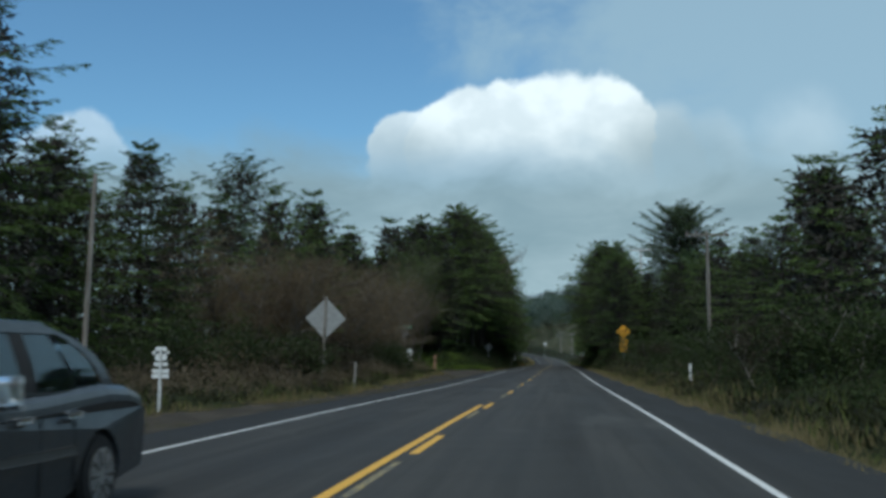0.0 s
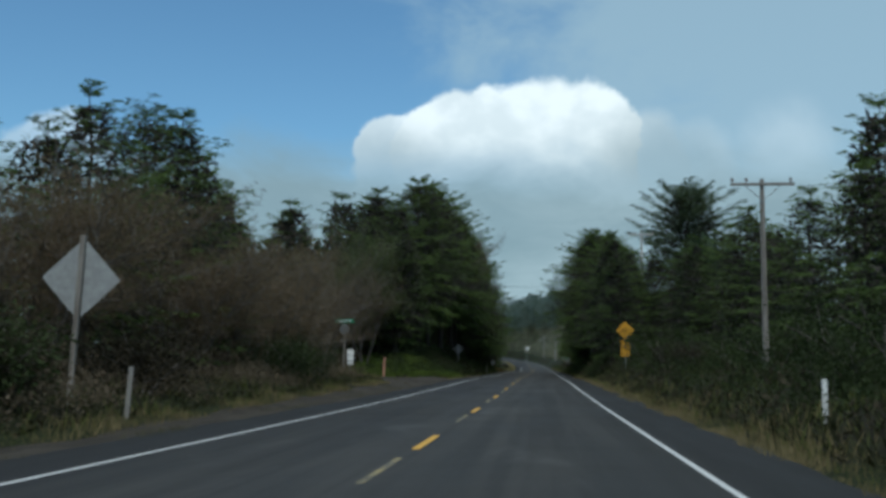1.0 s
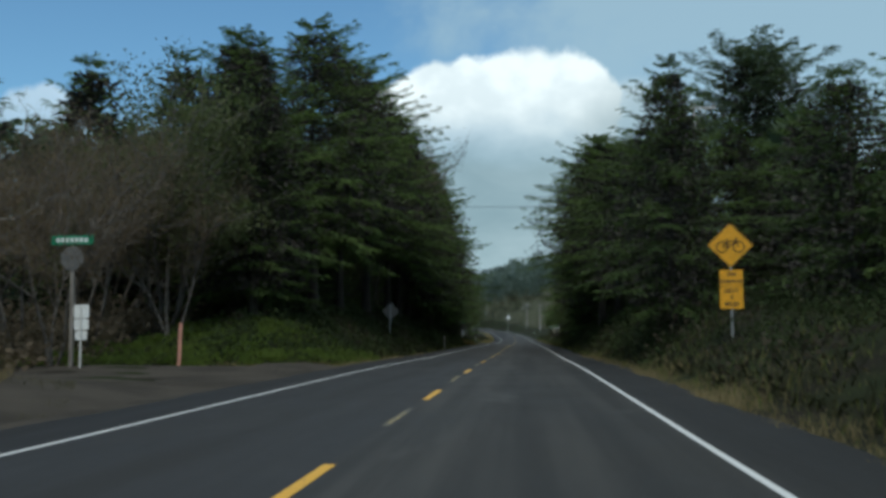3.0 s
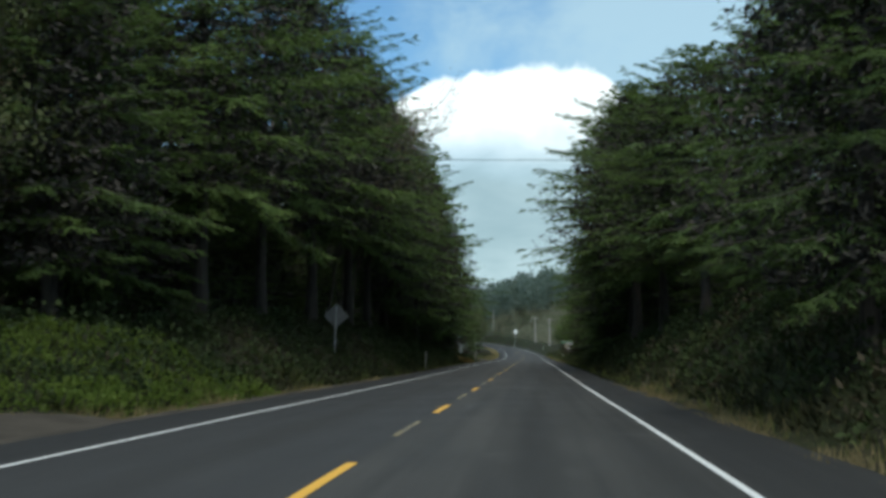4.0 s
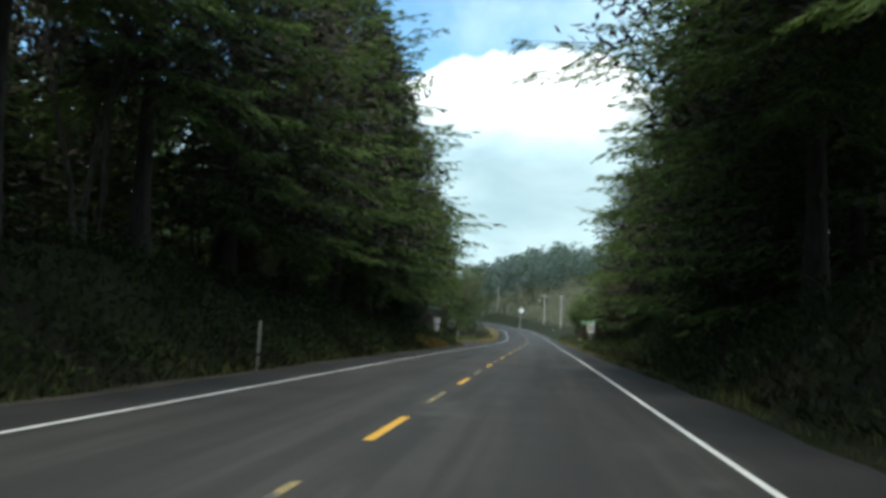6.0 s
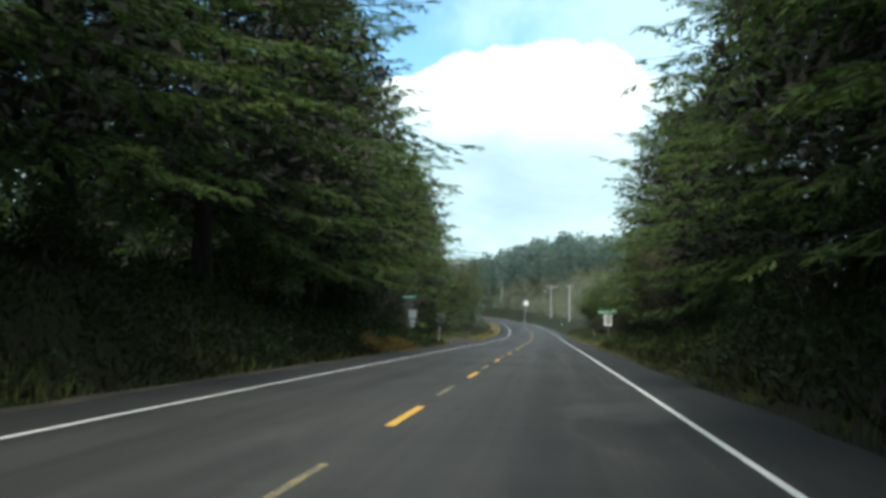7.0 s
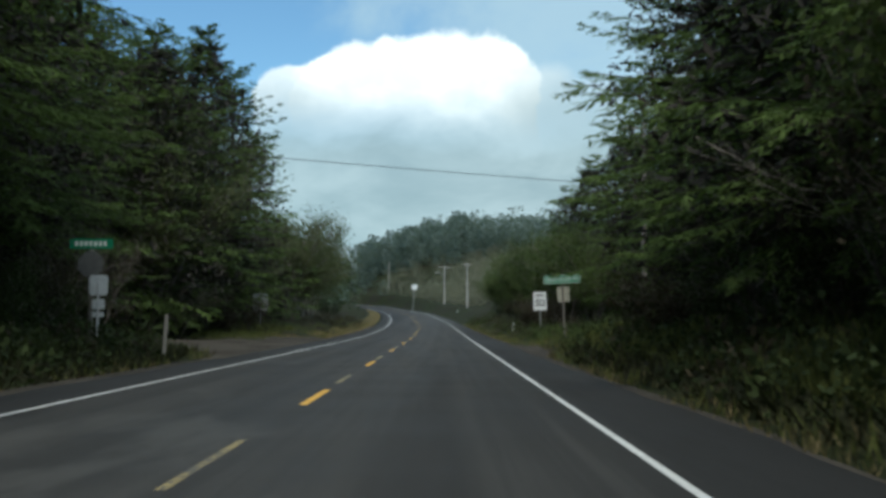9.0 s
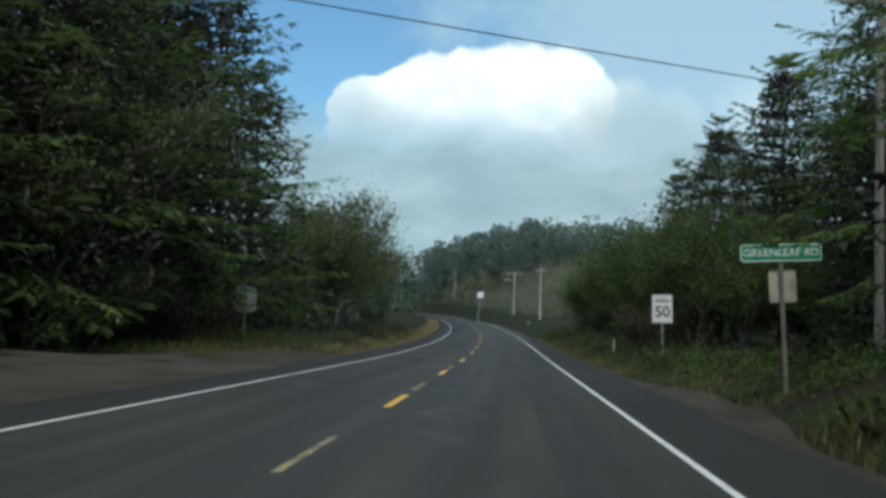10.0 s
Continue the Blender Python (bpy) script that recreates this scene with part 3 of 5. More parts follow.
def broadleaf(seed, high, reach, stems, leaves, leaf, mat, bark, sparse=1.0, clear=0.25, levels=3, slim=0.62, upward=-0.2):
    """Prototype of a many-stemmed alder or shrub: limbs that fork, and a crown of single leaves."""
    rng = np.random.default_rng(seed)
    chains, tips = [], []

    def grow(p, d, length, r, depth):
        pts, radii = [p], [r]
        steps = 4 if depth < levels else 2
        for i in range(steps):
            d = d + rng.normal(0, 0.13, 3) + np.array([0, 0, 0.05])
            d /= np.linalg.norm(d)
            p = p + d * length / steps
            pts.append(p)
            radii.append(r * (1 - 0.16 * (i + 1)))
            if depth < levels and i >= (1 if depth == 0 else 0):
                for _ in range(2 if depth < 2 else 1):
                    nd = d + rng.normal(0, 0.55, 3)
                    nd[2] = abs(nd[2]) * 0.8 + 0.1
                    grow(p, nd / np.linalg.norm(nd), length * rng.uniform(0.42, 0.62), r * 0.45, depth + 1)
            if depth >= 1:
                tips.append((p, d))
        chains.append((np.array(pts), np.array(radii)))
    for k in range(stems):
        t = rng.uniform(0, 6.283)
        d = np.array([math.cos(t) * reach / high, math.sin(t) * reach / high, 1.0]) * (1, 1, 1)
        grow(np.array([math.cos(t) * 0.25, math.sin(t) * 0.25, -0.3]), d / np.linalg.norm(d), high * rng.uniform(0.55, 0.75), high * 0.011 + 0.015, 0)
    p = np.array([t[0] for t in tips])
    keep = p[:, 2] > high * clear * rng.uniform(0.5, 1.2, len(p))
    p = p[keep]
    pick = rng.integers(0, len(p), leaves)
    base = p[pick] + rng.normal(0, 0.30 * sparse, (leaves, 3))
    way = rng.normal(0, 1, (leaves, 3)) + np.array([0, 0, upward])
    length = leaf * rng.uniform(0.6, 1.4, leaves)
    verts, faces = sprays(rng, base, way, length, length * slim, 0.4)
    return limb_mesh("trunk", chains, 3), raw_mesh("crown", verts, faces), mat, bark


def plant_kind(name, made, label, category):
    """A prototype thing: trunk and crown under one root."""
    root = thing(name, Matrix(), label, category)
    part("trunk", made[0], made[3] if len(made) > 3 else BARK, root)
    part("crown", made[1], made[2], root)
    if len(made) > 4:
        part("inner_wood", made[4], DEAD_TWIG_SHADE, root, "dead inner twigs, darkened for the crown's shade")
    return root


used = set()


def set_plant(proto, x, y, scale, turn, wide=1.0, sink=0.1, lean=0.0):
    """Puts a copy of a prototype on the ground; the first use moves the prototype itself."""
    m = pose(x, y, float(land(x, y)) - sink, lean, 0, turn) @ Matrix.Diagonal((scale * wide, scale * wide, scale, 1))
    if proto.name in used:
        return copy_thing(proto, m @ Matrix.Diagonal((*(1 / c for c in proto.scale), 1)))
    used.add(proto.name)
    proto.matrix_world = m
    return proto


def spruce_kinds(seed, boughs, twigs, blades, inner, size, fine=0.52, tiers=0.0, clear=0.0):
    return [plant_kind("spruce_tree", conifer(seed + i, 15.0, r, b + clear, boughs, twigs, blades, SPRUCE, sh, dr, tiers, size, 0.2, inner, fine), "dark green spruce tree with dense drooping boughs", "tree")
            for i, (r, b, sh, dr) in enumerate(((5.6, 0.03, 0.52, 0.30), (5.4, 0.05, 0.44, 0.24), (5.9, 0.04, 0.48, 0.36), (5.0, 0.02, 0.56, 0.2)))]


SPRUCES = spruce_kinds(11, 100, 8, 9, 2800, 1.0, 0.44, 15.0)      # away from the road
REAR = spruce_kinds(41, 72, 6, 4, 2400, 1.6, 0.75, 14.0)  # behind the first rank
NEAR = spruce_kinds(21, 130, 11, 15, 7500, 0.7, 0.28, 14.0, 0.09)        # beside it
TALL_BARE = [plant_kind("spruce_tree", conifer(31 + i, 17.0, r, b, 130, 12, 15, SPRUCE, 0.42, 0.34, 13.0, 0.7, 0.2, 8000, 0.28), "tall spruce tree with a bare lower trunk", "tree")
             for i, (r, b) in enumerate(((6.9, 0.28), (6.5, 0.33)))]
PINES = [plant_kind("shore_pine", conifer(51 + i, 15.0, r, b, 110, 8, 6, PINE, 0.42, 0.05, lay, 1.2, 0.2, 1600), "dark shore pine with a broad layered crown", "tree")
         for i, (r, b, lay) in enumerate(((5.4, 0.25, 0), (5.4, 0.25, 8)))]
UMBRELLA = [plant_kind("shore_pine", conifer(58, 15.0, 4.3, 0.46, 175, 10, 8, PINE, 0.42, 0.05, 0, 1.0, 0.1, 2200, 0.46, True), "dark shore pine with a rounded umbrella crown", "tree")]
ALDERS = [plant_kind("alder_tree", broadleaf(71 + i, 9.0, 3.9, 5, 17000, 0.30, ALDER, PALE_BARK, sp * 0.8, 0.0, 2, 0.09, 0.7), "brown autumn alder with thinning leaves", "tree")
          for i, sp in enumerate((1.1, 1.35))]
THIN_ALDERS = [plant_kind("alder_tree", broadleaf(81 + i, 11.0, 3.2, 3, 9000, 0.2, ALDER, PALE_BARK, 0.75, 0.25, 3, 0.22), "half-bare alder with pale thin stems", "tree")
               for i in range(2)]
WILLOWS = [plant_kind("willow_tree", broadleaf(61 + i, 9.0, 4.0, 5, 15000, 0.17, WILLOW, PALE_BARK, 1.3, 0.0, 2), "dull olive green willow at the wood's edge", "tree") for i in range(2)]
HEDGES = [plant_kind("broadleaf_tree", broadleaf(65 + i, 9.0, 4.4, 6, 17000, 0.19, HEDGE, PALE_BARK, 1.5, 0.0, 2), "dense dark green broad-leaved tree beside the road", "tree") for i in range(2)]
SHRUBS = [plant_kind("roadside_shrub", broadleaf(91 + i, 2.6, 1.9, 5, 3600, 0.10, m, PALE_BARK, 0.9, 0.0, 1), lab, "shrub")
          for i, (m, lab) in enumerate(((GREEN_LEAF, "green broad-leaved shrub on the road bank"), (BRUSH, "brown twiggy shrub on the road bank"), (GREEN_LEAF, "green broad-leaved shrub on the road bank")))]
TALL_SHRUBS = [plant_kind("roadside_shrub", broadleaf(101 + i, 4.5, 2.6, 6, 6000, 0.11, m, PALE_BARK, 0.85, 0.0, 2, 0.5), lab, "shrub")
               for i, (m, lab) in enumerate(((GREEN_LEAF, "tall green broad-leaved shrub at the wood's edge"), (BRUSH, "tall brown twiggy shrub at the wood's edge")))]
BARE_SHRUB = plant_kind("bare_shrub", broadleaf(131, 1.5, 0.9, 7, 60, 0.06, BRUSH, PALE_TWIG, 0.3, 0.5, 1), "bare shrub of pale dry twigs beside the shoulder", "shrub")
rand = random.Random(5)
HEIGHTS = [(q, 15.0) for q in SPRUCES + REAR + NEAR + PINES + UMBRELLA] + [(q, 17.0) for q in TALL_BARE] + [(q, 9.0) for q in ALDERS + WILLOWS + HEDGES] + [(q, 11.0) for q in THIN_ALDERS] + [(q, 2.6) for q in SHRUBS] + [(q, 4.5) for q in TALL_SHRUBS]


def row_of(protos, spots, sink=0.1):
    """spots: x, y, height in metres, width factor."""
    for i, (x, y, high, wide) in enumerate(spots):
        proto = (REAR if protos is SPRUCES and abs(x) >= 18 else protos)[i % len(protos)]
        tall = {id(q): h for q, h in HEIGHTS}[id(proto)]
        set_plant(proto, x, y, high / tall, rand.uniform(0, 360), wide, sink)


# left of the road, from the start onwards
row_of(NEAR, [(-17.5, 31, 15, 1.05), (-16.5, 44, 10.5, 1.0)])
row_of(SPRUCES, [(-17, 37, 10, 1.2), (-17.8, 25, 15, 1.0), (-21, 38, 12, 1.2), (-19.5, 90, 13, .85), (-16.5, 77, 12, .8), (-20, 58, 11, 1), (-21, 68, 12, 1), (-23, 88, 13, 1), (-21, 18, 14, 1), (-24, 50, 12, 1), (-20, 45, 9.5, 1.4)])
row_of(WILLOWS, [(-15.2, 115.5, 10, 0.95), (-18, 118.5, 10.5, 0.9), (-14.6, 262.5, 11.5, .85)])
row_of(ALDERS, [(-20.5, 122, 11, 1.0)])
row_of(SPRUCES, [(-24, 127, 16, 1.1), (-19.5, 131, 17, 1.1), (-28, 121, 14, 1.1)])
row_of(PINES, [(-31, 105, 22, 1.0), (-27, 92, 13, 1.0)])
row_of(ALDERS, [(-12.5, 50, 6.4, 1.15), (-12.5, 62, 5.8, 1.2), (-13, 68, 6.2, 1.2), (-13, 74, 7.0, 1.1), (-13, 80, 5.6, 1.1), (-15, 52, 6.8, 1.25), (-16, 65, 6.8, 1.3), (-16, 86, 6.5, 1.1), (-13.5, 86, 6, 1.1), (-20, 98, 7, 1.2)])
row_of(THIN_ALDERS, [(-18, 107, 10, .8), (-15, 103.5, 8, .9), (-16.5, 110, 9.5, .9), (-13.5, 112, 7.5, .9), (-21, 108, 10, 1), (-12.0, 166, 15, .75), (-11.6, 176, 14, .7), (-12.0, 157, 14.5, .75)])
row_of(SPRUCES, [(-14, 57, 10.5, 1.0), (-14.0, 66, 12, 1.15), (-15.5, 71, 11, 1.1)])
row_of(NEAR, [(-14.5, 125, 17, 1.0), (-11.8, 119, 15, 1.0), (-17, 134, 17, 1.0)])
row_of(TALL_BARE, [(-11, 130, 18.5, 1), (-11.0, 139, 19, 1), (-10.5, 148, 19.5, 1), (-10, 157, 19, 1), (-10.2, 166, 19, 1)])
row_of(NEAR, [(-10.3, 175, 19.5, 1.05), (-10.2, 184, 19, 1), (-9.7, 193, 20, 1.05), (-9.4, 202, 20, 1.12), (-10.2, 211, 20, 1.1), (-12.2, 220, 17.5, 1.0)])
row_of(SPRUCES, [(-18, 205, 17, 1), (-18, 222, 18, 1), (-21, 248, 18, 1.2), (-21, 260, 19, 1.2), (-19, 269, 19, 1.2), (-18.5, 276, 20, 1.25), (-18.2, 287, 19, 1.05), (-19, 236, 15, 1.1), (-22, 122, 9, 1.2), (-26, 130, 11, 1.1), (-27, 116, 8, 1.2), (-14, 136, 7, 1.5), (-14, 145, 6, 1.7), (-14.5, 154, 6.5, 1.6), (-14, 163, 6, 1.7), (-15, 173, 8, 1.5), (-17, 183, 12, 1.1), (-17.5, 141, 17, 1.2), (-17.5, 151, 17, 1.2), (-19, 161, 16, 1.3), (-20, 171, 16, 1.3), (-20, 181, 16, 1.3), (-15, 128, 7, 1.5)])
row_of(SPRUCES, [(-17.8, 262, 19, 1.1), (-17.5, 250, 17, 1.1)])
row_of(NEAR, [(-16, 246, 16, 1), (-17, 256, 17, 1), (-14.5, 265, 18, 1), (-13.5, 273, 20, 1)])
row_of(SPRUCES, [(-13.5, 282, 19, 1), (-14, 291, 16, 1), (-20, 280, 18, 1.1), (-17, 317, 11, 1.1), (-18, 333, 12, 1.2), (-23, 372, 11, 1.2)])
row_of(WILLOWS, [(-12.5, 303, 9, 1.0), (-12.5, 313, 9.5, 1.1), (-13.5, 325, 10, 1.1), (-14.5, 338, 10.5, 1.1), (-17, 352, 10, 1.2), (-20, 366, 9, 1.2)])
# right of the road
row_of(SPRUCES, [(19.5, 34, 13, 1.1), (19, 44, 14, 1.1), (18.5, 54, 13, 1.1), (18, 64, 12.5, 1.2), (21, 76, 12, 1.2), (22, 86, 16, 1.1), (16.0, 92, 9.5, 1.3), (20, 22, 14, 1), (16.5, 81, 10, 1.3), (16.8, 72, 10, 1.3), (24, 62, 13, 1.1), (17, 101, 11.5, 1.25), (26, 98, 13, 1.2), (27, 76, 14, 1.2)])
row_of(TALL_BARE, [(10.2, 127.5, 10.5, 1.25), (9.4, 137, 12.5, 1.2), (8.7, 146, 13.5, 1.2), (8.2, 155, 16, 1.2), (8.8, 164, 17.5, 1.15), (9.6, 171, 17, 1.1), (10.8, 184.5, 16, .92)])
row_of(SPRUCES, [(13.5, 142, 6.5, 1.6), (13.5, 151, 6.5, 1.7), (13.5, 160, 6.5, 1.7), (14, 169, 7, 1.6), (14.5, 178, 7, 1.6)])
row_of(UMBRELLA, [(18.3, 141, 18.6, 1.2)])
row_of(NEAR, [(7.5, 108.5, 11, 0.95), (9.2, 117, 9.5, 1.05)])
row_of(SPRUCES, [(14.5, 111, 10, 1.2), (13, 104, 8.5, 1.2), (14.4, 124, 9, 1.25), (17, 128, 8.5, 1.3), (16.5, 106, 10.5, 1.2), (15.5, 118, 9.5, 1.25), (21, 112, 11, 1.2)])
row_of(NEAR, [(12, 119, 9, 1.2), (10, 192, 15, 1.05), (10.0, 201, 14.5, 1.08), (9.6, 209, 12.5, 1.2)])
row_of(NEAR, [(12.4, 246.5, 17.8, 1.0), (15.8, 250, 15, 1.0), (9.5, 225, 15, 1.12), (11.5, 232, 16, 1.05), (21, 247, 14, .9), (10.0, 217, 10, 1.1)])
row_of(TALL_BARE, [(13.8, 238, 16, .85), (-11.2, 227.5, 18, 1.08), (-12.6, 238, 16, .95)])
row_of(NEAR, [(9.6, 179, 18.5, .9)])
row_of(NEAR, [(17.5, 269, 14.5, 1.05), (15, 280, 14.5, 1.0), (14, 290.5, 13.5, 1.0)])
row_of(SPRUCES, [(13.2, 300, 12.2, 1.1)])
row_of(SPRUCES, [(20, 314, 11, 1), (21, 258, 16, 1), (22, 275, 15, 1.2), (20, 287, 14, 1.2), (25, 282, 14, 1.2), (20, 299, 12, 1.2), (25, 268, 15, 1.2), (15, 311, 10, 1.1)])
row_of(ALDERS, [(12.5, 321, 5.5, 1.2), (14, 335, 4.5, 1.1), (9.3, 212.5, 5.6, .7)])
row_of(HEDGES, [(11.2, 283, 6.0, 1.1), (11.4, 290, 7.0, 1.0), (10.8, 304, 7.2, .95), (11.5, 312, 7.0, .95), (12.2, 276.5, 5.6, 1.1), (12, 297, 7.4, 1.0), (13.5, 286, 7.2, 1.1), (9.6, 322, 5.2, 1.0), (9.0, 336, 4.8, 1.0), (8.9, 219, 7.2, .75)])
row_of(TALL_SHRUBS, [(9.0, 212, 4.0, 1.0), (9.2, 216.5, 5.0, .9), (8.8, 221, 4.0, 1.0), (-9.8, 240, 3.5, 1.0), (9.5, 229, 3.5, 1.2), (-8.6, 216, 4.2, 1.0), (-10.0, 222, 3.8, 1.1), (-10.6, 229, 3.6, 1.1), (-13.2, 264, 3.6, 1.2)])
# second rank behind
row_of(SPRUCES, [(rand.uniform(20, 25), 120 + 13 * i + rand.uniform(-3, 3), rand.uniform(9, 12), 1.1) for i in range(7)])


# ---- road markings ----
def marking(name, left, right, y0, y1, mat, label="", lift=0.004):
    return part(name, strip_mesh(name, left, right, y0, y1, lift, 1.5), mat, road, label)


marking("edge_line", LEFT_EDGE - 0.045, LEFT_EDGE + 0.045, -60, 640, WHITE_LINE, "worn white edge line")
marking("edge_line", RIGHT_EDGE - 0.045, RIGHT_EDGE + 0.04, -60, 640, WHITE_LINE, "worn white edge line")
for k in range(-4, 44):
    y = 3.77 + 12.19 * k
    marking("lane_dash", -0.06, 0.06, y - 3.1, y, YELLOW_LINE)


# old dashes, half a beat off the fresh ones, and the solid line that ends by the thicket
for k in range(-3, 24):
    y = 11.8 + 12.01 * k
    marking("old_dash", -0.07, 0.015, y - 3.0, y, OLD_YELLOW, "faded yellow dash", 0.003)
marking("no_passing_line", -0.27, -0.15, -60, 27.0, YELLOW_LINE, "solid yellow no-passing line")


# ---- gravel aprons ----
def apron(edge, y0, y1, label, right=False):
    ys = np.arange(y0, y1 + 0.1, 0.8)
    u = np.linspace(0, 1, 12)
    ss = np.stack([4.3 + u * (edge(y) - 4.3) for y in ys]) * (1 if right else -1)
    yy = np.repeat(ys[:, None], len(u), 1)
    xx = ss + road_x(yy)
    zz = np.maximum(land(xx, yy) + 0.035, np.where(np.abs(ss) < 5.4, road_z(yy) - 0.02, -99))
    w = len(u)
    i = np.arange((len(ys) - 1) * w).reshape(-1, w)[:, :-1].ravel()
    faces = np.stack([i, i + 1, i + 1 + w, i + w], 1)
    tagged(part("gravel_shoulder", raw_mesh("gravel_shoulder", np.stack([xx.ravel(), yy.ravel(), zz.ravel()], 1), faces, True), GRAVEL),
           label, "gravel", kind="structure")


LEFT_APRON = ([-60, 12, 22, 36, 60, 84, 91, 94, 99, 103, 110, 150, 236, 243, 247, 262, 268, 276, 300], [5.6, 6.0, 6.6, 6.0, 6.6, 7.2, 10, 40, 40, 10, 5.6, 5.2, 5.4, 6.2, 30, 30, 8.5, 5.6, 5.3])
RIGHT_APRON = ([-60, 238, 246, 255, 263, 300], [5.3, 5.3, 6.1, 6.1, 5.5, 5.3])
apron(lambda y: float(np.interp(y, *LEFT_APRON)) + 0.15 * float(ripple(y, 1.0)), -60, 320, "grey gravel shoulder with a side road mouth")
apron(lambda y: float(np.interp(y, *RIGHT_APRON)) + 0.15 * float(ripple(y, 3.0)), 200, 300, "brown gravel widening of the shoulder", True)


# ---- ground cover ----
def cover(name, seed, count, pick, leaf, mat, label, leaves=46, rise=1.0):
    """Low brush: leafy clumps scattered by pick(rng) -> side offset, y, radius."""
    rng = np.random.default_rng(seed)
    base, way, length = [], [], []
    for _ in range(count):
        s, y, r = pick(rng)
        x = s + float(road_x(y))
        v = rng.normal(0, 1, (leaves, 3))
        v /= np.linalg.norm(v, axis=1, keepdims=True)
        v[:, 2] = np.abs(v[:, 2])
        p = v * (r * rng.uniform(0.5, 1.0, leaves))[:, None] * (1, 1, rise)
        p[:, 0] += x
        p[:, 1] += y
        p[:, 2] += land(p[:, 0], p[:, 1])
        base.append(p)
        way.append(v + rng.normal(0, 0.7, (leaves, 3)) + (0, 0, 0.25))
        length.append(leaf * rng.uniform(0.6, 1.5, leaves) * (0.6 + 0.5 * r))
    length = np.concatenate(length)
    verts, faces = sprays(rng, np.concatenate(base), np.concatenate(way), length, length * 0.6, 0.45)
    tagged(part(name, raw_mesh(name, verts, faces), mat), label, "undergrowth", kind="stuff")


def blades(name, seed, count, pick, tall, mat, label):
    """Grass: upright narrow blades."""
    rng = np.random.default_rng(seed)
    s, y, k = pick(rng, count)
    x = s + road_x(y)
    base = np.stack([x, y, land(x, y) - 0.02], 1)
    way = np.stack([rng.normal(0, 0.32, count), rng.normal(0, 0.32, count), np.ones(count)], 1)
    length = tall * rng.uniform(0.45, 1.3, count) * k
    verts, faces = sprays(rng, base, way, length, length * 0.04 + 0.007, 0.2, 0.05)
    tagged(part(name, raw_mesh(name, verts, faces), mat), label, "grass", kind="stuff")


def fronds(name, seed, count, pick, tall, mat, label):
    """Fern and bramble leaves that arch outwards over the bank."""
    rng = np.random.default_rng(seed)
    s, y, k = pick(rng, count)
    x = s + road_x(y)
    base = np.stack([x, y, land(x, y) - 0.02], 1)
    way = np.stack([rng.normal(0, 0.8, count), rng.normal(0, 0.8, count), rng.uniform(0.4, 1.0, count)], 1)
    length = tall * rng.uniform(0.5, 1.3, count) * (0.7 + 0.4 * k)
    verts, faces = sprays(rng, base, way, length, length * 0.17, 0.6, 0.25)
    tagged(part(name, raw_mesh(name, verts, faces), mat), label, "ferns", kind="stuff")


def left_rim(y):
    return np.interp(y, *LEFT_APRON)


def right_rim(y):
    return np.interp(y, *RIGHT_APRON) + 0.05


def off_road(y, d, side):
    """Side offset d beyond the rim of the shoulder."""
    return (right_rim(y) + d) if side > 0 else -(left_rim(y) + d)


def in_mouth(y, side):
    return (90 < y < 104 or 243 < y < 267) if side < 0 else False


def brush_pick(low, high, near, far, r0, r1, side):
    def pick(rng):
        while True:
            y = rng.uniform(low, high)
            if not in_mouth(y, side):
                break
        d = near + (far - near) * rng.random() ** 1.2
        return off_road(y, d, side), y, rng.uniform(r0, r1)
    return pick


def grass_pick(low, high, near, far, sides):
    def pick(rng, count):
        y = rng.uniform(low, high, count)
        side = rng.choice(sides, count)
        d = near + (far - near) * rng.random(count) ** 1.6
        rim = np.where(side > 0, right_rim(y), left_rim(y))
        keep = rim < 9
        clumped = 0.55 + 0.6 * np.clip(ripple(y * 1.3, side * 3 + d), -0.6, 0.8)
        return (side * (rim + d))[keep], y[keep], np.resize(clumped, count)[keep]

    def fixed(rng, count):
        s, y, k = pick(rng, count * 2)
        need = min(count, len(y))
        return np.resize(s[:need], count), np.resize(y[:need], count), np.resize(k[:need], count)
    return fixed


blades("dry_grass", 201, 18000, grass_pick(4, 125, -0.15, 0.9, (-1, 1)), 0.36, DRY_GRASS, "pale dry grass along the shoulder")
blades("verge_grass", 208, 9000, grass_pick(125, 250, -0.1, 1.2, (-1, 1)), 0.34, FERN, "dull brown-green grass along the shoulder")
blades("dry_grass", 209, 5000, grass_pick(205, 330, -0.15, 0.9, (-1, 1)), 0.34, DRY_GRASS, "pale dry grass along the shoulder")
blades("tall_grass", 210, 2600, lambda rng, count: (rng.uniform(-12.5, -8.2, count), rng.uniform(263, 279, count), rng.uniform(0.5, 1.1, count)), 0.55, GREEN_GRASS, "tufts of green grass beside a side road")
blades("short_grass", 206, 26000, grass_pick(4, 92, -1.5, 1.6, (-1,)), 0.16, OLIVE_GRASS, "short olive-brown grass on the shoulder")
blades("dry_grass", 207, 14000, grass_pick(10, 130, -0.5, 0.1, (1,)), 0.2, DRY_GRASS, "pale dry grass along the pavement rim")
blades("dry_grass", 211, 5000, grass_pick(103, 140, -0.25, 0.25, (-1,)), 0.2, DRY_GRASS, "pale dry grass at the foot of the bank")
blades("dry_grass", 203, 9000, grass_pick(262, 440, -0.1, 1.6, (-1,)), 0.5, DRY_GRASS, "yellow dry grass on the inside of the bend")
fronds("bank_ferns", 231, 52000, grass_pick(104, 242, 0.5, 6.5, (-1, 1)), 0.38, FERN, "brown-green fern and bramble covering the road bank")
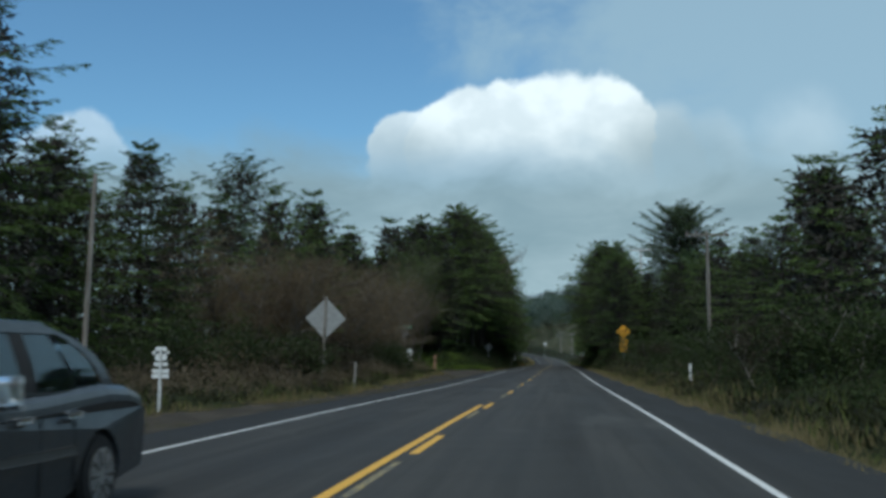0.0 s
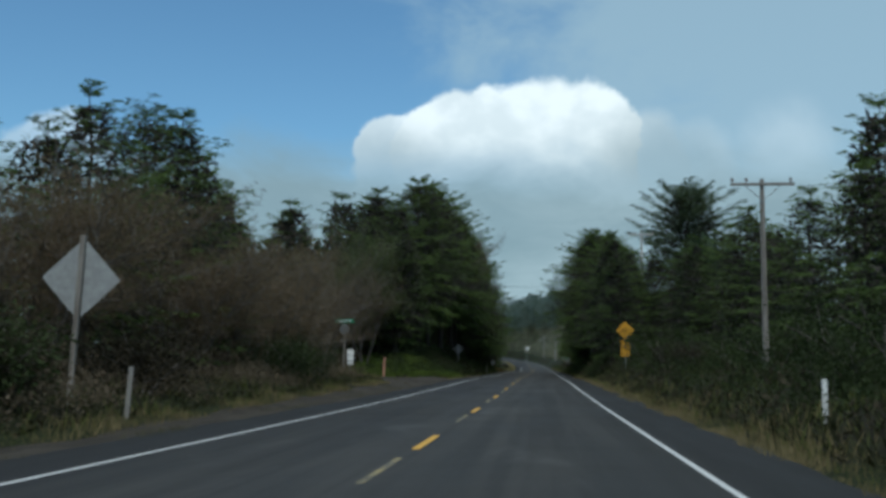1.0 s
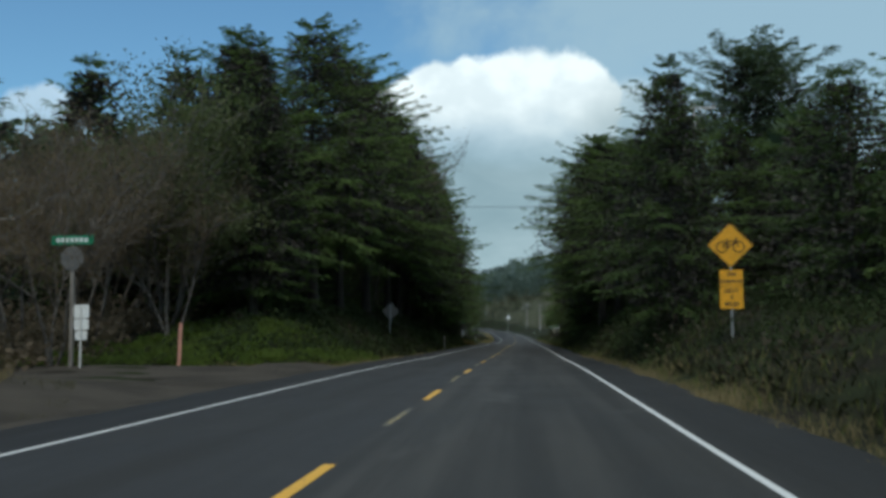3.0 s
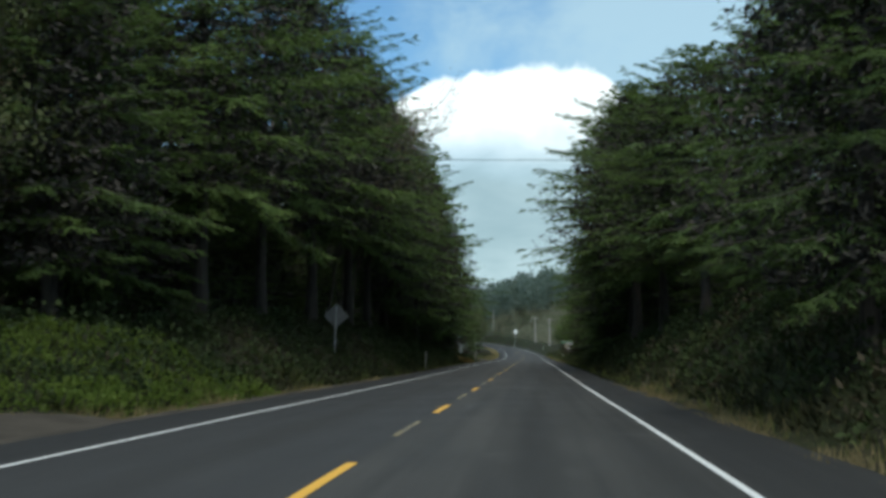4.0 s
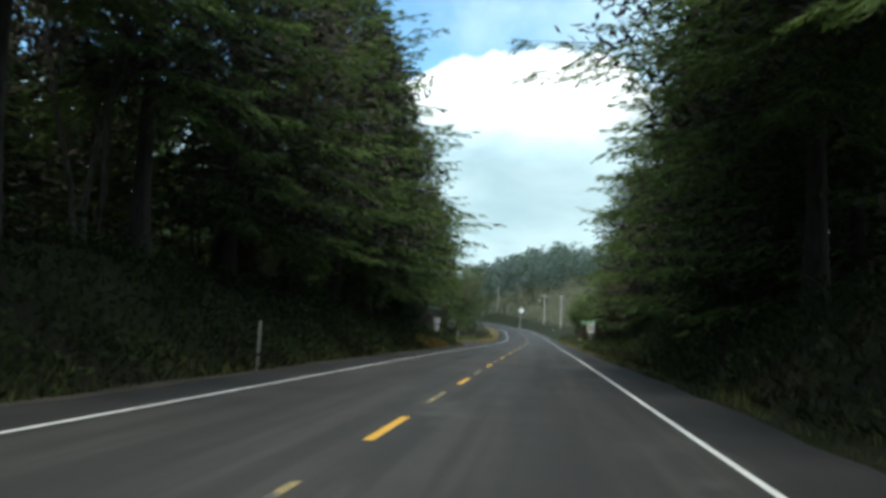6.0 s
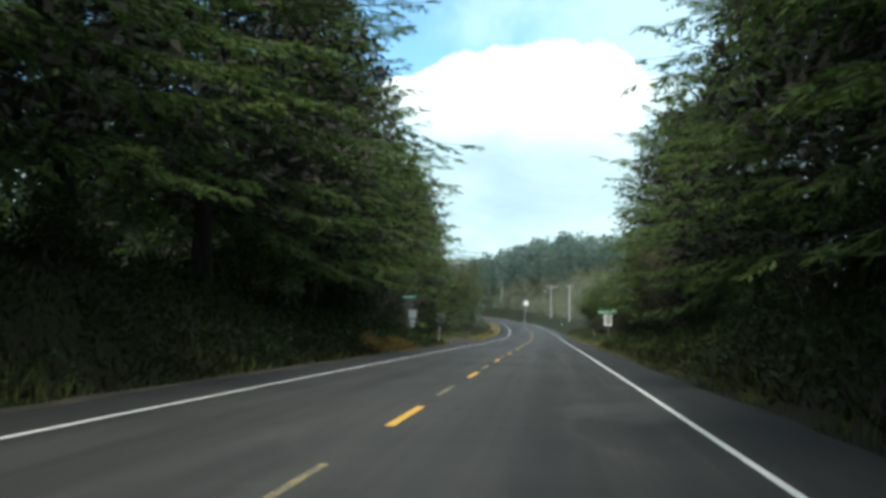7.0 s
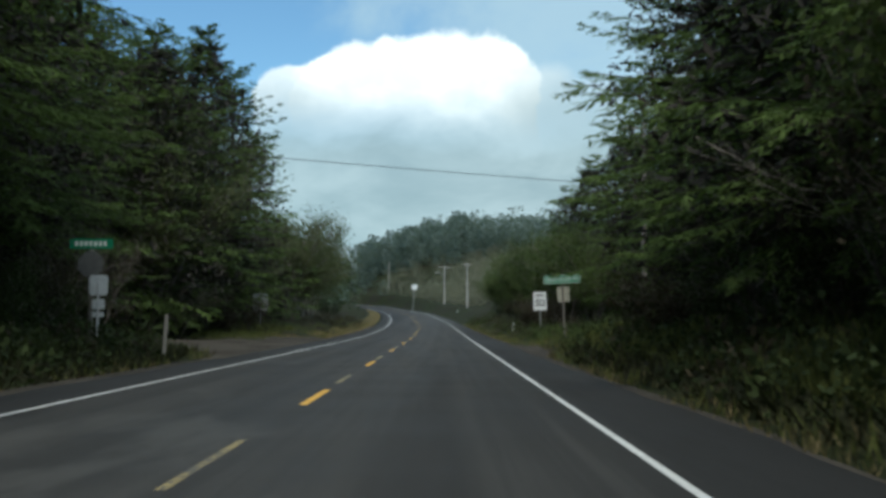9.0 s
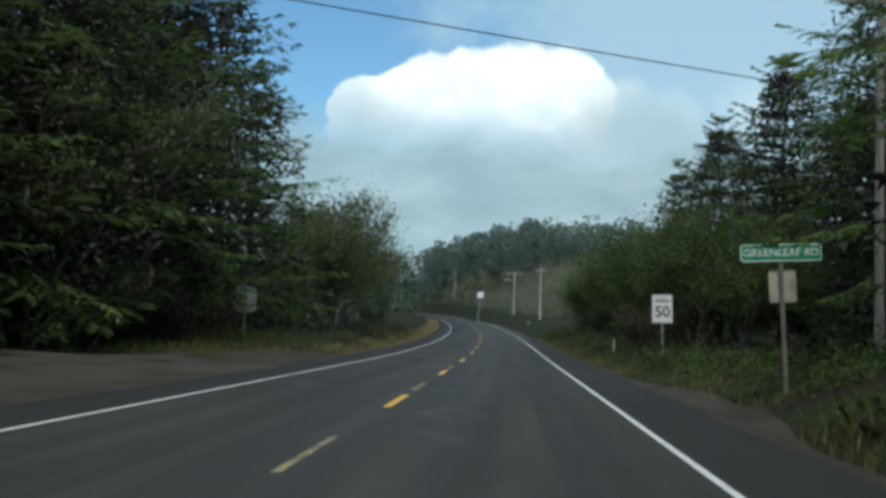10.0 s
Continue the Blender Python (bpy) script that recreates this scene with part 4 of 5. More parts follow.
fronds("bank_ferns", 232, 20000, grass_pick(6, 104, 0.6, 6.5, (-1, 1)), 0.36, FERN, "brown-green fern and bramble beside the shoulder")
blades("tall_grass", 204, 9000, grass_pick(196, 243, 1.2, 3.4, (1,)), 0.6, GREEN_GRASS, "tall green grass on the road bank")
blades("tall_grass", 205, 1800, grass_pick(20, 100, 0.2, 1.8, (1,)), 0.55, DRY_GRASS, "tall dry grass on the road bank")
blades("verge_grass", 202, 28000, grass_pick(4, 330, 0.1, 3.5, (-1, 1)), 0.5, GREEN_GRASS, "tall green and brown verge grass")
cover("undergrowth", 211, 520, brush_pick(5, 90, 1.2, 9, .4, 1.0, -1), 0.085, THICKET, "dark brown brush under the roadside trees", 90)
cover("undergrowth", 212, 260, brush_pick(100, 243, 0.8, 7, .35, .95, -1), 0.15, GREEN_LEAF, "green salal and bramble on the road bank")
cover("undergrowth", 213, 460, brush_pick(5, 110, 1.6, 10, .4, 1.1, 1), 0.085, GREEN_LEAF, "dull green brush under the roadside trees", 90)
cover("undergrowth", 214, 300, brush_pick(100, 330, 0.7, 7, .35, .95, 1), 0.13, GREEN_LEAF, "green salal and bramble on the road bank")
cover("undergrowth", 215, 200, brush_pick(110, 330, 0.9, 8, .4, 1.1, -1), 0.13, BRUSH, "brown brush and fern on the road bank")
cover("undergrowth", 216, 230, brush_pick(30, 330, 0.9, 8, .4, 1.1, 1), 0.13, BRUSH, "brown brush and fern on the road bank")
cover("low_brambles", 223, 110, lambda rng: (rng.uniform(6.9, 11.0), rng.uniform(246, 269), rng.uniform(.35, .8)), 0.10, HEDGE, "low green brambles around the sign posts", 80, 0.9)
cover("dry_bracken", 222, 60, brush_pick(204, 217, 0.3, 1.6, .3, .7, -1), 0.12, BRACKEN, "rust-brown dry bracken on the bank", 70, 1.1)
cover("green_herbs", 217, 420, brush_pick(103.5, 121, 0.2, 9, .25, .6, -1), 0.09, HERB, "bright green herbs and ferns on the bank", 130, 0.8)
cover("undergrowth", 218, 380, brush_pick(108, 240, 1.0, 6, .5, 1.1, -1), 0.15, GREEN_LEAF, "dark salal and fern thick on the road bank")
cover("undergrowth", 219, 380, brush_pick(108, 240, 1.0, 6, .5, 1.1, 1), 0.15, GREEN_LEAF, "dark salal and fern thick on the road bank")
cover("undergrowth", 220, 240, brush_pick(36, 89, 4.5, 13, 1.0, 2.0, -1), 0.085, THICKET, "tangled brown thicket under the alders", 170)
cover("undergrowth", 221, 150, lambda rng: (rng.uniform(-27, -15), rng.uniform(92, 116), rng.uniform(1.0, 2.2)), 0.17, THICKET, "tangled brown thicket beside a side road", 80)
for i in range(62):
    side = rand.choice((-1, 1))
    y = rand.uniform(30, 330)
    if in_mouth(y, side) or (side < 0 and 104 < y < 140) or (side > 0 and (236 < y < 269 or 99 < y < 124)):
        continue
    d = rand.uniform(2.2, 6.5)
    s = float(off_road(y, d, side))
    set_plant(SHRUBS[i % 3], s + float(road_x(y)), y, rand.uniform(0.6, 1.25), rand.uniform(0, 360), rand.uniform(0.9, 1.3), 0.1)
set_plant(BARE_SHRUB, 5.75, 125.2, 0.5, 40)
set_plant(BARE_SHRUB, 6.3, 124.0, 0.42, 170)
# trees that close the gaps of the first rank
row_of(SPRUCES, [(11, 168, 17, 1.1), (11.2, 184, 16, 1.12), (11.5, 174, 16.5, 1.1), (-16.5, 147, 9.5, 1.6), (-16.5, 157, 9.5, 1.6), (-17, 136, 9, 1.5)])
row_of(TALL_BARE, [(16.2, 264, 15.5, 1.15), (-17, 232, 18, 1.1), (-15.5, 243, 17, 1.0), (11.7, 191, 19, .95), (12, 180.5, 19, .95)])


# ---- far woods ----
def woods(name, seed, count, where, high, per, mat, label, round_top=False):
    """Distant trees joined into one mesh."""
    rng = np.random.default_rng(seed)
    base, way, length = [], [], []
    for _ in range(count):
        x, y = where(rng)
        h = high * rng.uniform(0.7, 1.2)
        u = rng.random(per) ** 1.2
        t = rng.uniform(0, 6.283, per)
        girth = (np.sqrt(np.clip(1 - (2 * u - 0.8) ** 2 / 1.5, 0.02, 1)) * 0.42 if round_top else (1 - u) ** 0.7 * 0.32 + 0.015)
        r = h * girth * np.sqrt(rng.uniform(0.15, 1.0, per))
        z0 = float(land(x, y))
        base.append(np.stack([x + r * np.cos(t), y + r * np.sin(t), z0 + h * (0.03 + 0.95 * u)], 1))
        way.append(np.stack([np.cos(t), np.sin(t), 0.5 - 0.7 * rng.random(per)], 1) + rng.normal(0, 0.4, (per, 3)))
        length.append(h * rng.uniform(0.06, 0.13, per))
    length = np.concatenate(length)
    verts, faces = sprays(rng, np.concatenate(base), np.concatenate(way), length, length * 0.6, 0.5)
    tagged(part(name, raw_mesh(name, verts, faces), mat), label, "woods", kind="stuff")


def clear_of_road(x, y):
    return abs(x - float(road_x(y))) > 9


def spot(x0, x1, y0, y1):
    def where(rng):
        while True:
            x, y = rng.uniform(x0, x1), rng.uniform(y0, y1)
            if clear_of_road(x, y):
                return x, y
    return where


woods("backing_woods", 306, 60, spot(-90, -36, 30, 340), 11, 220, PINE, "dark conifer woods behind the roadside trees")
woods("backing_woods", 307, 45, spot(30, 75, 20, 330), 11, 220, PINE, "dark conifer woods behind the roadside trees")
woods("backing_woods", 311, 60, spot(-36, -20, 128, 236), 13, 260, PINE, "dark conifer woods behind the roadside trees")
woods("backing_woods", 312, 50, spot(17, 32, 112, 236), 10, 260, PINE, "dark conifer woods behind the roadside trees")
woods("far_woods", 301, 170, spot(-21, 95, 590, 690), 12.5, 210, FAR_LEAF, "haze-tinted woods on a far hill", True)
woods("far_woods", 302, 90, spot(-120, -30, 520, 760), 13, 130, FAR_LEAF, "haze-tinted conifer woods beyond the bend")
woods("far_woods", 309, 80, spot(-60, -14, 470, 600), 7, 120, FAR_LEAF, "haze-tinted conifers at the foot of a far hill")
woods("hillside_brush", 303, 260, spot(10, 75, 390, 600), 5, 120, HAZE_TINTED_BRUSH, "haze-paled brown scrub on the slope above the bend", True)
woods("hillside_brush", 308, 260, spot(4, 40, 392, 520), 3, 90, HAZE_TINTED_BRUSH, "low haze-paled brown scrub beside the bend", True)
woods("hillside_brush", 313, 420, spot(-18, 34, 432, 600), 3.6, 90, HAZE_TINTED_BRUSH, "haze-paled brown-green scrub on the far slope", True)
woods("backing_woods", 314, 46, spot(-42, -23, 236, 330), 14, 260, PINE, "dark conifer woods behind the roadside trees")
woods("hillside_brush", 304, 60, spot(-60, -14, 380, 520), 8, 140, PINE, "dark conifers beside the far bend")
woods("hillside_brush", 305, 36, spot(20, 70, 345, 460), 7, 150, PINE, "dark conifers on the slope above the bend")


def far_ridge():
    """A wooded ridge far beyond the bend; mist is put into its colour."""
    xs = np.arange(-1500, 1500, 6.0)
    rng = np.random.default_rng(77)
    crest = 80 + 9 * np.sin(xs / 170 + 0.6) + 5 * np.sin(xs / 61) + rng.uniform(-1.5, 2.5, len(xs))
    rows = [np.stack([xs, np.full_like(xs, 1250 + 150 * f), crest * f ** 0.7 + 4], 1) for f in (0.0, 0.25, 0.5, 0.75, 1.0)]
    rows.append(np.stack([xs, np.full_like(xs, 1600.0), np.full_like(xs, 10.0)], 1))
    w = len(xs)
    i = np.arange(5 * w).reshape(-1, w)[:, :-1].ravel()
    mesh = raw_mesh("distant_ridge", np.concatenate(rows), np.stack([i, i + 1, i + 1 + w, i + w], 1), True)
    tagged(part("distant_ridge", mesh, RIDGE), "far wooded ridge with mist put into its blue-grey colour", "hill", kind="structure")


far_ridge()
woods("far_woods", 310, 60, spot(-34, 14, 590, 680), 13, 200, FAR_LEAF, "haze-tinted conifers that close the far bend")


# ---- signs ----
def steel_post(root, x, z0, z1, r=0.03, name="post"):
    bm = bmesh.new()
    box(bm, (x - r, 0.012, z0), (x + r, 0.012 + r * 1.6, z1), 0.004)
    return part(name, bm, STEEL, root)


def panel(root, name, outline, x, z, mat, y0=0.0, y1=0.006, label=""):
    bm = bmesh.new()
    plate(bm, [(x + a, z + b) for a, b in outline], y0, y1)
    return part(name, bm, mat, root, label)


def rim_of(root, outer, inner, x, z, mat, y=-0.003, name="border"):
    """A flat border between two outlines of equal count."""
    bm = bmesh.new()
    o = [bm.verts.new((x + a, y, z + b)) for a, b in outer]
    q = [bm.verts.new((x + a, y, z + b)) for a, b in inner]
    for i in range(len(o)):
        j = (i + 1) % len(o)
        bm.faces.new((o[i], o[j], q[j], q[i]))
    return part(name, bm, mat, root)


def bolts(root, spots, y):
    for x, z in spots:
        bm = bmesh.new()
        tube(bm, (x, y - 0.006, z), (x, y, z), 0.012, 0.012, 6)
        part("bolt", bm, STEEL, root)


def ground_at(x, y):
    return float(land(x, y))


def bicycle_sign():
    x, y = 7.72, 98.1
    g = ground_at(x, y)
    root = thing("bicycle_warning_sign", pose(x, y, g), "amber diamond bicycle warning sign with two plaques on a steel post", "road sign")
    d, zc = 1.31, 3.51 - g
    face = panel(root, "diamond_plate", diamond(d), 0, zc, SIGN_YELLOW)
    rim_of(root, diamond(d - 0.05), diamond(d - 0.09), 0, zc, SIGN_BLACK)
    bm = bmesh.new()
    for cx in (-0.235, 0.235):
        for i in range(20):
            a, b = 2 * math.pi * i / 20, 2 * math.pi * (i + 1) / 20
            tube(bm, (cx + 0.155 * math.cos(a), -0.005, zc - 0.05 + 0.155 * math.sin(a)), (cx + 0.155 * math.cos(b), -0.005, zc - 0.05 + 0.155 * math.sin(b)), 0.016, 0.016, 5)
    hub, crank, seat, head, bar = (-0.235, -0.05), (-0.03, -0.06), (-0.10, 0.15), (0.16, 0.13), (0.13, 0.20)
    for a, b in ((hub, crank), (hub, (-0.085, 0.1)), (crank, seat), (crank, head), ((-0.085, 0.1), head), (head, (0.235, -0.05)), (head, bar), (bar, (0.22, 0.20)), ((-0.16, 0.155), (-0.05, 0.155))):
        tube(bm, (a[0], -0.005, zc + a[1]), (b[0], -0.005, zc + b[1]), 0.013, 0.013, 5)
    part("bicycle_symbol", bm, SIGN_BLACK, root, "black bicycle outline")
    z1 = zc - d / 2 - 0.29
    one = panel(root, "plaque", rounded(0.66, 0.47, 0.03), 0, z1, SIGN_YELLOW)
    lettering("ON", 0.17, SIGN_BLACK, "writing", root, 0, z1 + 0.10)
    lettering("ROADWAY", 0.145, SIGN_BLACK, "writing", root, 0, z1 - 0.11)
    z2 = z1 - 0.235 - 0.015 - 0.32
    two = panel(root, "plaque", rounded(0.66, 0.64, 0.03), 0, z2, SIGN_YELLOW)
    for text, dz in (("NEXT", 0.19), ("3", 0.0), ("MILES", -0.19)):
        lettering(text, 0.16, SIGN_BLACK, "writing", root, 0, z2 + dz)
    steel_post(root, 0, -0.3, zc + 0.3, 0.032)
    bolts(root, ((0, zc + 0.3), (0, zc - 0.3), (0, z1 + 0.2), (0, z2 - 0.28)), 0.0)


def diamond_back(x, y, d, zc, wood, label, lean=0.0, mat=None):
    g = ground_at(x, y)
    root = thing("road_sign", pose(x, y, g, 0, lean, 0), label, "road sign", "signs that face away")
    zc += grade(y)
    panel(root, "diamond_plate", diamond(d), 0, zc - g, mat or SIGN_BACK, 0.06, 0.066)
    bm = bmesh.new()
    if wood:
        box(bm, (-0.055, -0.04, -0.4), (0.055, 0.058, zc - g + d / 2 + 0.06), 0.012)
    else:
        box(bm, (-0.03, 0.0, -0.4), (0.03, 0.058, zc - g + d * 0.35), 0.006)
    part("post", bm, POLE_WOOD if wood else STEEL, root)


def speed_sign():
    x, y = 8.27, 273.0
    g = ground_at(x, y)
    root = thing("speed_limit_sign", pose(x, y, g, 0, -1.5, 0), "white speed sign with black numerals on a steel post", "road sign")
    zc = 2.42 + grade(y) - g
    panel(root, "sign_plate", rounded(0.86, 1.2, 0.05), 0, zc, SIGN_WHITE)
    rim_of(root, rounded(0.82, 1.16, 0.05), rounded(0.79, 1.13, 0.04), 0, zc, SIGN_BLACK)
    lettering("SPEED", 0.22, SIGN_BLACK, "writing", root, 0, zc + 0.34, -0.004, 0.012)
    lettering("50", 0.64, SIGN_BLACK, "writing", root, 0, zc - 0.14, -0.004, 0.012)
    steel_post(root, 0, -0.3, zc + 0.55, 0.035)
    bolts(root, ((0, zc + 0.5), (0, zc - 0.5)), 0.0)


def street_sign():
    x, y = 6.90, 248.0
    g = ground_at(x, y)
    root = thing("street_name_sign", pose(x, y, g, 0, -3, 2), "green street name sign with white letters on a wooden post", "road sign")
    zc = 2.83 + grade(y) - g
    panel(root, "name_plate", rounded(1.5, 0.34, 0.06), 0, zc, SIGN_GREEN, -0.01, 0.0)
    rim_of(root, rounded(1.47, 0.31, 0.055), rounded(1.43, 0.27, 0.045), 0, zc, SIGN_WHITE, -0.014)
    lettering("GREENLEAF", 0.2, SIGN_WHITE, "writing", root, -0.16, zc, -0.014, 0.006)
    lettering("RD", 0.2, SIGN_WHITE, "writing", root, 0.555, zc, -0.014, 0.006)
    panel(root, "sign_back", rounded(0.5, 0.62, 0.04), 0.04, 2.23 + grade(y) - g, CREAM_BACK, 0.10, 0.106, "plain pale back of a sign")
    bm = bmesh.new()
    box(bm, (-0.036, 0.004, -0.4), (0.036, 0.09, zc + 0.05), 0.01)
    part("post", bm, POLE_WOOD, root)


def stacked_backs(x, y, plates, label, turn=0.0, mat=None, rise=0.1, post=None):
    """Small sign plates one below the other, seen from behind. plates: width, height, middle height above the ground."""
    g = ground_at(x, y)
    root = thing("stacked_sign", pose(x, y, g, 0, 0, turn), label, "road sign", "signs that face away")
    for w, h, z in plates:
        panel(root, "sign_plate", rounded(w, h, min(w, h) * 0.18), 0, z, mat or SIGN_WHITE, 0.03, 0.036)
    bm = bmesh.new()
    box(bm, (-0.03, -0.02, -0.3), (0.03, 0.026, max(z for _, _, z in plates) + rise), 0.008)
    part("post", bm, post or POST_WHITE, root)


def octagon(d):
    """Outline of an eight-sided plate, d from flat to flat."""
    r = d / 2 / math.cos(math.pi / 8)
    return [(r * math.cos(math.pi / 8 + i * math.pi / 4), r * math.sin(math.pi / 8 + i * math.pi / 4)) for i in range(8)]


def far_street_sign(x, y, z, w, label):
    g = ground_at(x, y)
    z += grade(y)
    root = thing("street_name_sign", pose(x, y, g), label, "road sign")
    panel(root, "name_plate", rounded(w, 0.3, 0.04), 0, z - g, SIGN_GREEN, -0.01, 0.0)
    bm = bmesh.new()
    for i in range(7):
        a = -w * 0.38 + i * w * 0.11
        box(bm, (a, -0.015, z - g - 0.07), (a + w * 0.075, -0.011, z - g + 0.07))
    part("writing_bars", bm, SIGN_WHITE, root)
    panel(root, "stop_plate", octagon(0.76), 0, z - g - 0.62, DARKENED_BACK, -0.03, -0.024, "dark grey back of an eight-sided stop plate")
    bm = bmesh.new()
    box(bm, (-0.06, 0.004, -0.4), (0.06, 0.12, z - g + 0.1), 0.01)
    part("post", bm, POLE_WOOD, root)


def marker(x, y, top, mat, label, wide=0.05, lean=0.0, reflector=True):
    """A thin roadside delineator."""
    g = ground_at(x, y)
    top += grade(y)
    root = thing("delineator_post", pose(x, y, g, 0, lean, 0), label, "marker post", "delineator posts")
    bm = bmesh.new()
    box(bm, (-wide, -0.012, -0.3), (wide, 0.012, top - g), 0.01)
    part("post", bm, mat, root)
    if reflector:
        bm = bmesh.new()
        box(bm, (-wide * 0.8, -0.018, top - g - 0.24), (wide * 0.8, -0.013, top - g - 0.05), 0.002)
        part("reflector", bm, SIGN_WHITE, root, "white reflector patch")


def utility_pole(x, y, top, label, arm=0.0, arm_z=0.0, lamp=False, lean=0.0, wood=None, slim=1.0):
    g = ground_at(x, y)
    top += grade(y)
    arm_z += grade(y)
    wood = wood or POLE_WOOD
    root = thing("utility_pole", pose(x, y, g, 0, lean, 0), label, "utility pole", "utility poles")
    h = top - g
    bm = bmesh.new()
    tube(bm, (0, 0, -0.6), (0, 0, h), 0.145 * slim, 0.095 * slim, 12)
    part("pole", bm, wood, root)
    if arm:
        bm = bmesh.new()
        box(bm, (-arm / 2, -0.17, arm_z - g - 0.06), (arm / 2, -0.06, arm_z - g + 0.06), 0.01)
        part("crossarm", bm, wood, root)
        for f in (-0.47, -0.25, 0.44):
            bm = bmesh.new()
            tube(bm, (f * arm, -0.115, arm_z - g + 0.06), (f * arm, -0.115, arm_z - g + 0.16), 0.02, 0.02, 6)
            tube(bm, (f * arm, -0.115, arm_z - g + 0.14), (f * arm, -0.115, arm_z - g + 0.28), 0.075, 0.05, 8)
            part("insulator", bm, CERAMIC, root)
        for f in (-0.28, 0.28):
            bm = bmesh.new()
            tube(bm, (f * arm, -0.12, arm_z - g - 0.05), (0, -0.12, arm_z - g - 0.75), 0.018, 0.018, 5)
            part("brace", bm, STEEL, root)
    if lamp:
        bm = bmesh.new()
        tube(bm, (0, 0, h - 2.2), (-1.5, -0.3, h - 1.7), 0.04, 0.03, 6)
        part("lamp_arm", bm, STEEL, root)
        bm = bmesh.new()
        box(bm, (-1.95, -0.42, h - 1.8), (-1.35, -0.18, h - 1.62), 0.05)
        part("lamp_head", bm, POST_WHITE, root)


def cable(a, b, sag, label):
    """A hanging cable between two points."""
    a, b = np.array(a, dtype=float), np.array(b, dtype=float)
    u = np.linspace(0, 1, 25)[:, None]
    pts = a + (b - a) * u
    pts[:, 2] -= sag * 4 * (u * (1 - u))[:, 0]
    tagged(part("overhead_cable", limb_mesh("overhead_cable", [(pts, np.full(25, 0.016))], 5), WIRE), label, "cable", "overhead cables")


bicycle_sign()
diamond_back(-8.28, 44.0, 1.78, 2.88, True, "bare aluminium back of a diamond sign on a wooden post", 2.5)
# this plate's shade is put into its darker metal colour
diamond_back(-7.70, 140.4, 1.24, 2.76, False, "shade-darkened back of a diamond sign on a steel post", 2.0, DARKENED_BACK)
speed_sign()
street_sign()
stacked_backs(-6.95, 22.3, [(0.27, 0.30, 1.26), (0.40, 0.06, 1.29), (0.32, 0.08, 1.03), (0.38, 0.09, 0.88), (0.38, 0.09, 0.77)], "white stacked route plates on a white post")
stacked_backs(-12.6, 100.4, [(0.52, 0.44, 1.86), (0.50, 0.36, 1.44), (0.40, 0.30, 1.08)], "white stacked sign plates beside a side road")
stacked_backs(-8.25, 236.6, [(0.55, 0.60, 1.55 - ground_at(-8.25, 236.6)), (0.38, 0.30, 0.99 - ground_at(-8.25, 236.6)), (0.36, 0.16, 0.69 - ground_at(-8.25, 236.6))], "white stacked sign plates beside a side road")
stacked_backs(-10.15, 275.2, [(0.98, 1.15, 1.75)], "grey back of a wide sign under dark trees", 0, SIGN_BACK, 0.9, POST_BROWN)
far_street_sign(-13.2, 101.0, 4.2, 1.45, "green street name sign on a wooden post")
far_street_sign(-8.68, 237.2, 3.43, 1.3, "green street name sign on a wooden post")
marker(6.88, 41.9, 0.9, POST_WHITE, "white-topped delineator post in the grass", 0.05, 0)
marker(-6.8, 43.5, 1.0, POST_BROWN, "grey delineator post leaning beside the shoulder", 0.05, 4, False)
marker(-10.64, 104.3, 1.47, POST_PINK, "faded orange marker post in green brush", 0.06, 2, False)
marker(-5.6, 163.0, 1.1, POST_BROWN, "grey delineator post beside the shoulder", 0.04, 1, False)
marker(-6.25, 236.5, 1.3, POST_BROWN, "grey delineator post beside a side road", 0.05, 3, False)
marker(7.12, 282.0, 1.08, POST_WHITE, "white delineator post beside the shoulder", 0.035)
marker(4.6, 380.0, 2.9, POST_WHITE, "white delineator post on the bend", 0.06)
utility_pole(11.4, 68.6, 9.25, "weathered utility pole with a crossarm", 2.75, 9.0)
utility_pole(11.9, 129.4, 14.6, "pale utility pole standing among trees", 2.5, 14.3, wood=PALE_POLE)
utility_pole(-13.7, 32.8, 7.3, "grey leaning utility pole before dark trees", lean=2.0, slim=0.72)
utility_pole(12.15, 258.5, 11.3, "tall weathered utility pole beside a side road", 2.2, 10.95)
utility_pole(6.4, 390.0, 11.4, "pale utility pole beside the bend", 1.6, 11.0, wood=PALE_POLE)
utility_pole(2.5, 430.0, 13.1, "utility pole with a crossarm and a street lamp", 3.0, 12.6, True, wood=PALE_POLE)
utility_pole(-16.0, 560.0, 21.0, "far pale utility pole on the hill", wood=PALE_POLE)
cable((-19, 133.7, 9.55), (14, 137.7, 9.55), 0.2, "thin black cable strung across the road")
cable((-19, 239.5, 7.2), (12.15, 257.0, 7.05), 0.12, "thin black cable strung across the road")
g = ground_at(-4.2, 425)
far = thing("road_sign", pose(-4.2, 425, g, 0, 4, 0), "small white sign on a post at the bend", "road sign")
panel(far, "sign_plate", rounded(1.15, 1.1, 0.1), 0, 6.6 - g, SIGN_WHITE)
steel_post(far, 0, -0.5, 7.0 - g, 0.07)


# ---- the sedan in the oncoming lane ----
CAR_PAINT = plain("slate_metallic_paint", (0.036, 0.043, 0.050), 0.36, 0.1, 0.06, 3.0, 0.35)
CAR_TRIM = plain("grey_rubber_trim", (0.075, 0.075, 0.072), 0.6)
CAR_DARK = plain("dark_cabin_cloth", (0.018, 0.02, 0.022), 0.9)
TYRE = plain("tyre_rubber", (0.018, 0.018, 0.018), 0.85)
RIM = plain("silver_wheel_cover", (0.42, 0.43, 0.44), 0.35, 0.7)
